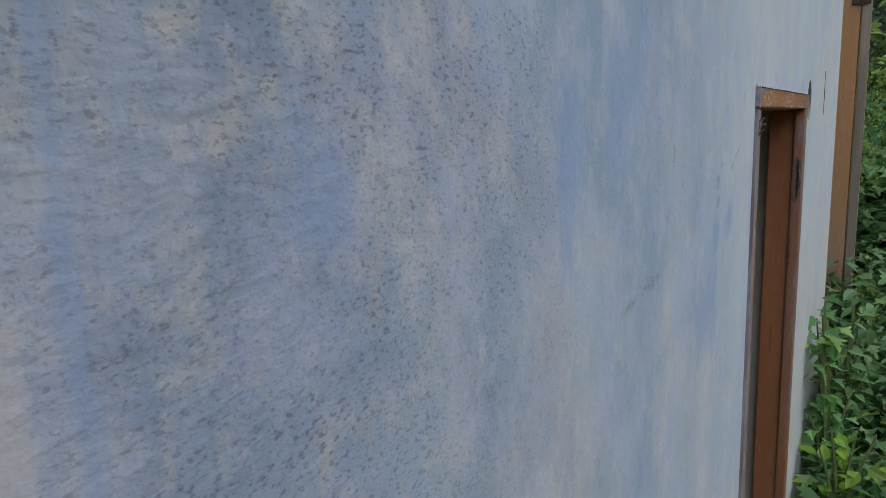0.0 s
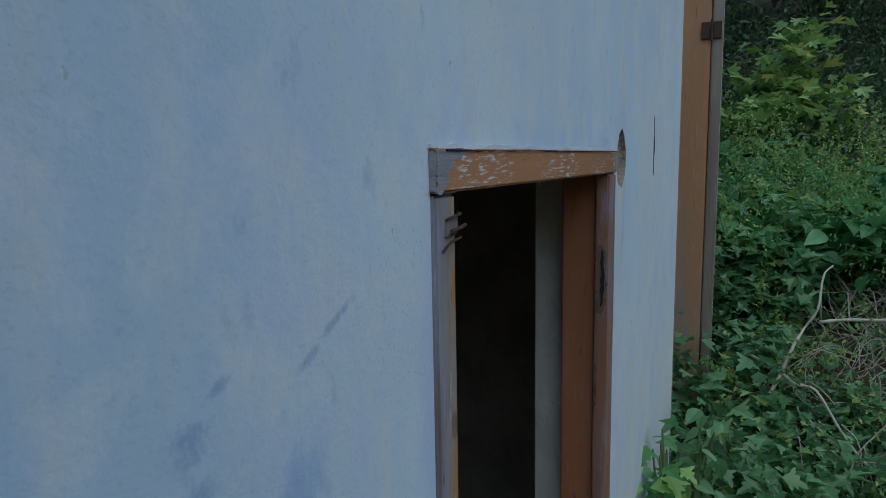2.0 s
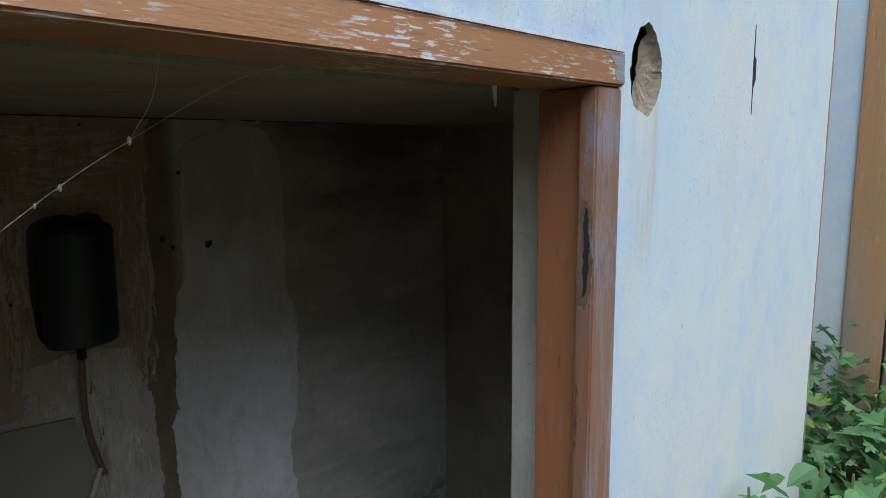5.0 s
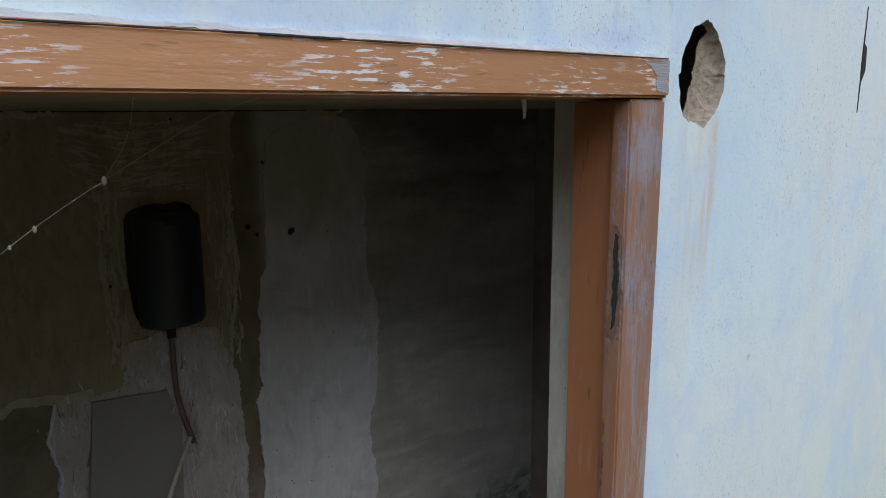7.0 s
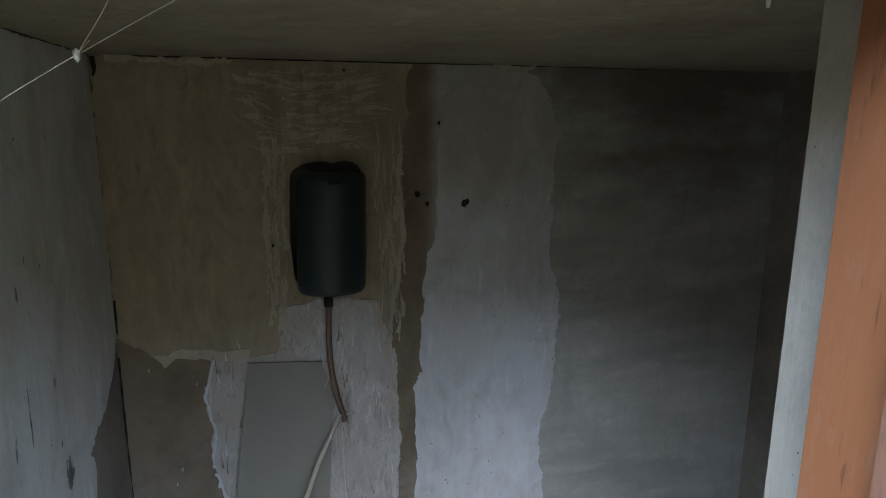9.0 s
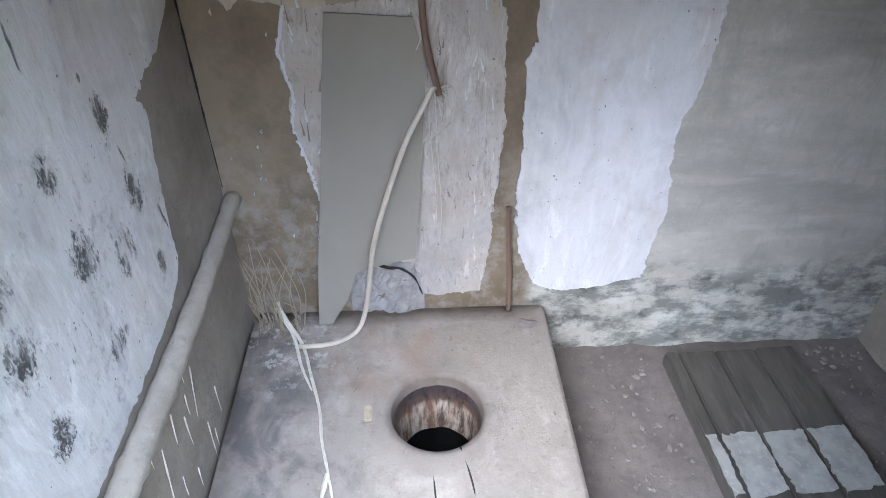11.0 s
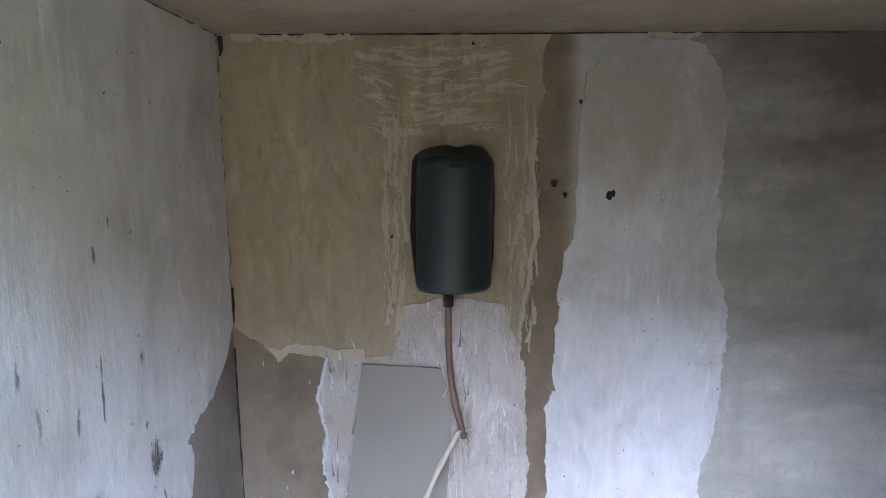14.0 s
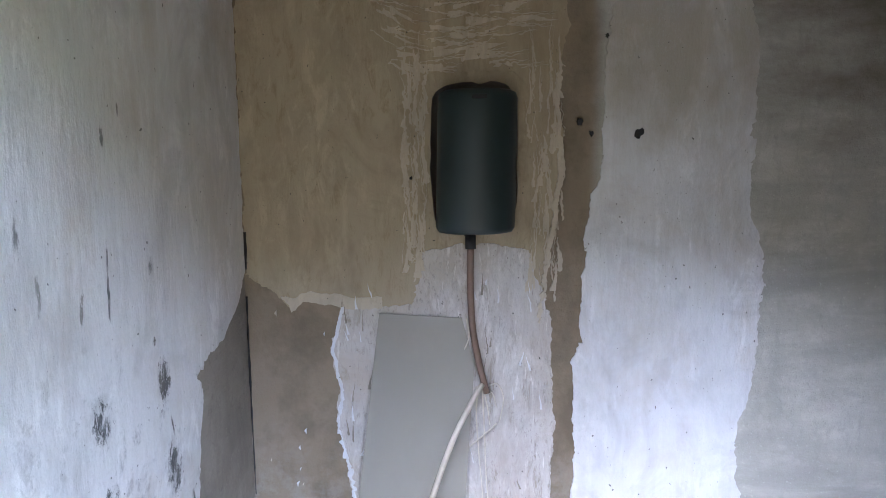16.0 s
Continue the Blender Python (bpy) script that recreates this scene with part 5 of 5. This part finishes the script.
def leaf_cloud(name, outline, places, sizes, material, label, tilt=0.5, seed=1, parent=None, kind="stuff", category="plants"):
    """Many single leaves at the given places, each turned its own way, folded a little along its rib."""
    r = np.random.RandomState(seed)
    n, k = len(places), len(outline)
    o = np.array(outline)
    shape = np.stack([o[:, 0], o[:, 1], 0.28 * np.abs(o[:, 0]) - 0.22 * o[:, 1] ** 2], -1)
    centre = np.array([[0, 0.42, -0.05]])
    shape = np.concatenate([shape, centre])
    yaw, pitch, roll = r.uniform(0, 2 * np.pi, n), r.normal(-0.15, tilt, n), r.normal(0, tilt * 0.7, n)
    cy, sy, cp, sp, cr, sr = np.cos(yaw), np.sin(yaw), np.cos(pitch), np.sin(pitch), np.cos(roll), np.sin(roll)
    p = shape[None] * np.asarray(sizes)[:, None, None]
    x, y, z = p[..., 0], p[..., 1], p[..., 2]
    x, z = x * cr[:, None] + z * sr[:, None], -x * sr[:, None] + z * cr[:, None]
    y, z = y * cp[:, None] - z * sp[:, None], y * sp[:, None] + z * cp[:, None]
    x, y = x * cy[:, None] - y * sy[:, None], x * sy[:, None] + y * cy[:, None]
    verts = (np.stack([x, y, z], -1) + np.asarray(places)[:, None, :]).reshape(-1, 3)
    fan = np.array([(k, i, (i + 1) % k) for i in range(k)])
    faces = (fan[None] + (np.arange(n) * (k + 1))[:, None, None]).reshape(-1, 3)
    me = bpy.data.meshes.new(name)
    me.from_pydata(verts.tolist(), [], faces.tolist())
    me.materials.append(material)
    ob = new(name, me)
    if parent is not None:
        ob.parent = parent
        ob.matrix_parent_inverse = parent.matrix_world.inverted()
        return tagged(ob, label)
    return tagged(ob, label, category, kind=kind)


def over_ground(r, n, x0, x1, y0, y1, low, high, keep=None, skew=0.6):
    """Random places above the ground, more of them high up."""
    x, y = r.uniform(x0, x1, n), r.uniform(y0, y1, n)
    ok = ~((x < -0.49) & (y < 3.93)) & ~((x < -0.44) & (y > 4.82) & (y < 5.1))
    if keep is not None:
        ok &= keep(x, y)
    x, y = x[ok], y[ok]
    lo, hi = low(x, y) if callable(low) else low, high(x, y) if callable(high) else high
    lump = 0.75 + 0.25 * np.sin(5.3 * x + 1.7 * y) * np.cos(4.1 * y - 2.2 * x)
    z = ground_height(x, y) + lo + (hi * lump - lo) * r.uniform(0, 1, len(x)) ** skew
    return np.stack([x, y, z], -1)


r = np.random.RandomState(3)


def rise(x, y):
    return np.interp(y, (2.7, 3.1, 3.5, 3.9, 4.3, 5.0), (0.22, 0.5, 0.66, 0.82, 0.66, 0.55))


def dead_spot(x, y):
    return ((x - 0.85) / 0.95) ** 2 + ((y - 5.25) / 0.75) ** 2 < 1 + 0.5 * np.sin(7 * x) * np.cos(6 * y)


p = over_ground(r, 6500, -0.47, 1.2, 2.75, 4.3, 0.02, rise, lambda x, y: x < 0.05 + 0.22 * (y - 2.75))
leaf_cloud("vine_leaves", HOP, p, 0.028 + 0.075 * r.uniform(0, 1, len(p)) ** 2, LEAF_HOP, "lobed green hop vine leaves massed beside the wall", 0.45, 11)
p = over_ground(r, 13000, -1.6, 2.0, 4.0, 5.9, 0.02, lambda x, y: 0.26 + 0.40 * (x < -0.1), lambda x, y: ~dead_spot(x, y) | (r.uniform(0, 1, len(x)) < 0.24))
leaf_cloud("vine_leaves", IVY, p[::2], r.uniform(0.03, 0.095, len(p[::2])), LEAF_HOP, "lobed green hop vine leaves sprawling over the bank", 0.5, 12)
leaf_cloud("vine_leaves", HOP, p[1::2], 0.03 + 0.08 * r.uniform(0, 1, len(p[1::2])) ** 2, LEAF_HOP, "three-lobed green vine leaves sprawling over the bank", 0.5, 18)
p = over_ground(r, 8500, -1.6, 4.0, 5.5, 7.6, 0.1, lambda x, y: 0.75 + 0.15 * (x > 0.6), skew=0.45)
leaf_cloud("broad_leaves", OVATE, p, r.uniform(0.07, 0.20, len(p)), LEAF_BIG, "broad blue-green weed leaves covering the bank", 0.5, 13)


def plumes(count, x0, x1, y0, y1, foot, height, label, seed):
    """Upright feathery flower spikes: fine leaflets thinning towards each tip."""
    q = np.random.RandomState(seed)
    tips = over_ground(q, count, x0, x1, y0, y1, foot, foot + 0.12)
    places = []
    for t in tips:
        n = q.randint(45, 110)
        h = q.uniform(0, 1, n) ** 1.3
        lean = q.normal(0, 0.10, 2)
        wide = 0.075 * (1.05 - h)
        places.append(np.stack([t[0] + lean[0] * h + q.normal(0, 1, n) * wide, t[1] + lean[1] * h + q.normal(0, 1, n) * wide, t[2] + h * height * q.uniform(0.7, 1.2)], -1))
    places = np.concatenate(places)
    leaf_cloud("seed_heads", SMALL, places, q.uniform(0.014, 0.034, len(places)), LEAF_PALE, label, 0.9, seed)


plumes(380, -1.4, 4.0, 5.4, 7.9, 0.62, 0.42, "feathery yellow-green flower spikes above the weeds", 14)
p = over_ground(r, 60000, -3.5, 7.5, 7.3, 13.0, 0.05, 1.1, skew=0.5)
leaf_cloud("undergrowth", SMALL, p, r.uniform(0.05, 0.10, len(p)), LEAF_DARK, "small-leaved undergrowth on the slope, coloured dark for shade", 0.7, 15)


plumes(60, -0.40, 1.5, 3.7, 5.6, 0.34, 0.22, "small yellow-green sprays among the vine leaves", 17)


def sapling(name, x, y, top, spread, n, leaf, size, material, label, seed):
    q = np.random.RandomState(seed)
    z0 = float(ground_height(np.array(x), np.array(y)))
    t = base(name, (x, y, z0), label, "shrub")
    places = []
    for k in range(11):
        a = q.uniform(0, 2 * np.pi)
        h = q.uniform(0.45, 1.0) * top
        d = spread * q.uniform(0.3, 1) * (1.15 - 0.5 * h / top)
        tip = Vector((x + d * math.cos(a), y + d * math.sin(a), z0 + h))
        root = Vector((x, y, z0 + 0.02))
        mid = root.lerp(tip, 0.5) + Vector((0, 0, 0.12 * top))
        bm = bmesh.new()
        sweep(bm, [root, mid, tip], 0.010, 6, 0.3)
        part("stem", bm, STEM, t)
        for j in range(n // 11):
            s = q.uniform(0.12, 1.05)
            c = root.lerp(mid, s * 2) if s < 0.5 else mid.lerp(tip, s * 2 - 1)
            places.append((c.x + q.normal(0, spread * 0.22), c.y + q.normal(0, spread * 0.22), c.z + q.normal(0, 0.07)))
    leaf_cloud("leaves", leaf, np.array(places), q.uniform(size * 0.6, size * 1.2, len(places)), material, "", 0.5, seed, t)
    return t


sapling("maple_sapling", 0.0, 8.3, 1.75, 0.75, 1000, MAPLE, 0.15, LEAF_PALE, "yellow-green maple sapling on the slope", 31)
sapling("maple_sapling", -0.55, 7.9, 1.15, 0.55, 520, MAPLE, 0.14, LEAF_PALE, "low yellowing maple sapling beside the post", 32)
sapling("broad_weed", 1.5, 6.2, 1.15, 0.6, 150, OVATE, 0.22, LEAF_BIG, "tall broad-leaved weed above the dead vines", 33)
sapling("corner_weed", -0.36, 3.72, 1.0, 0.20, 187, HOP, 0.08, LEAF_HOP, "fresh three-lobed weed growing at the wall corner", 34)
sapling("corner_weed", -0.40, 3.48, 1.03, 0.14, 198, OVATE, 0.07, LEAF_HOP, "fresh green weed leaning on the front wall", 37)
sapling("corner_weed", -0.42, 3.30, 1.0, 0.12, 88, HOP, 0.075, LEAF_BIG, "pale green weed reaching up the front wall", 38)
sapling("young_weed", -0.36, 3.1, 0.62, 0.16, 44, OVATE, 0.07, LEAF_BRIGHT, "bright yellow-green young weed by the wall foot", 35)
sapling("young_weed", 0.72, 4.35, 0.5, 0.2, 44, OVATE, 0.08, LEAF_BRIGHT, "bright yellow-green young weed among dead vines", 36)


def tree(x, y, height, seed):
    q = np.random.RandomState(seed)
    z0 = float(ground_height(np.array(x), np.array(y)))
    t = base("tree", (x, y, z0), "leafy tree of the wood, coloured dark for shade", "tree", "trees of the wood")
    bm = bmesh.new()
    sweep(bm, [(x, y, z0 - 0.3), (x + q.normal(0, 0.15), y, z0 + height * 0.45), (x + q.normal(0, 0.3), y, z0 + height * 0.9)], 0.14, 8, 0.3)
    part("trunk", bm, BARK, t)
    places = []
    for k in range(26):
        a, h = q.uniform(0, 2 * np.pi), q.uniform(0.12, 1.0)
        d = 1.9 * (1.05 - 0.6 * abs(h - 0.45)) * q.uniform(0.4, 1)
        c = np.array((x + d * math.cos(a), y + d * math.sin(a), z0 + height * h))
        if k < 9:
            bm = bmesh.new()
            sweep(bm, [(x, y, z0 + height * h * 0.75), (x + 0.5 * d * math.cos(a), y + 0.5 * d * math.sin(a), z0 + height * h * 0.92), tuple(c)], 0.04, 6, 0.3)
            part("limb", bm, BARK, t)
        places.append(c + q.normal(0, 0.36, (75, 3)))
    places = np.concatenate(places)
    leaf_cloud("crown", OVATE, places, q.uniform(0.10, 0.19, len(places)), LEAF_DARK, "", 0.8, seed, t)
    return t


for k in range(13):
    tree(-4.2 + 1.25 * k + r.uniform(-0.4, 0.4), 12.8 + 1.6 * (k % 3), 4.2 + r.uniform(-0.5, 1.2), 50 + k)

p = over_ground(r, 2600, -1.3, 0.0, 5.15, 7.2, 0.1, 0.85, skew=0.6)
leaf_cloud("vine_leaves", HOP, p, r.uniform(0.06, 0.12, len(p)), LEAF_HOP, "lobed green leaves climbing behind the post", 0.55, 16)

# dead vines on the bank
vines = []
bm = bmesh.new()
for k in range(850):
    x, y = r.uniform(-0.35, 1.9), r.uniform(4.15, 6.3)
    if not dead_spot(np.array(x), np.array(y)) and k % 3:
        continue
    a = r.uniform(0, 2 * np.pi)
    length = r.uniform(0.2, 0.7)
    pts = []
    for s in (0, 0.33, 0.66, 1):
        u, v = x + length * (s - 0.5) * math.cos(a) + r.normal(0, 0.03), y + length * (s - 0.5) * math.sin(a) + r.normal(0, 0.03)
        if u < -0.4:
            u = -0.4
        pts.append((u, v, float(ground_height(np.array(u), np.array(v))) + r.uniform(0.03, 0.34)))
    sweep(bm, pts, r.uniform(0.0015, 0.0045), 4, 0.5, 4)
tagged(put("dead_vines", bm, DRY), "tangle of grey-brown dead vines on the bank", "vines", kind="stuff")
for k, pts in enumerate((
    ((0.02, 4.9, 0.85), (0.45, 4.95, 0.93), (0.9, 5.1, 1.02), (1.5, 5.2, 1.22)),
    ((-0.2, 4.5, 0.55), (-0.05, 4.75, 0.85), (0.06, 4.9, 1.13)),
    ((0.78, 5.6, 1.35), (0.80, 5.3, 1.05), (0.70, 4.9, 0.72), (0.52, 4.5, 0.5)),
    ((0.15, 4.05, 0.28), (0.45, 4.15, 0.38), (0.95, 4.25, 0.50)),
    ((0.30, 4.7, 0.62), (0.55, 5.1, 0.85), (0.80, 5.4, 1.18)),
    ((-0.3, 4.7, 0.72), (0.0, 4.55, 0.62), (0.25, 4.3, 0.36)),
)):
    bm = bmesh.new()
    line = [Vector(q) for q in pts]
    bent = [line[0]]
    for a, b in zip(line, line[1:]):
        bent += [a.lerp(b, 0.35) + Vector(r.normal(0, 0.022, 3)), a.lerp(b, 0.7) + Vector(r.normal(0, 0.022, 3)), b]
    sweep(bm, bent, 0.0085, 7, 0.5, 4, 0.3)
    tagged(put("dry_branch", bm, BRANCH, True), "bleached dry branch lying over the dead vines", "branch", "branches on the bank")
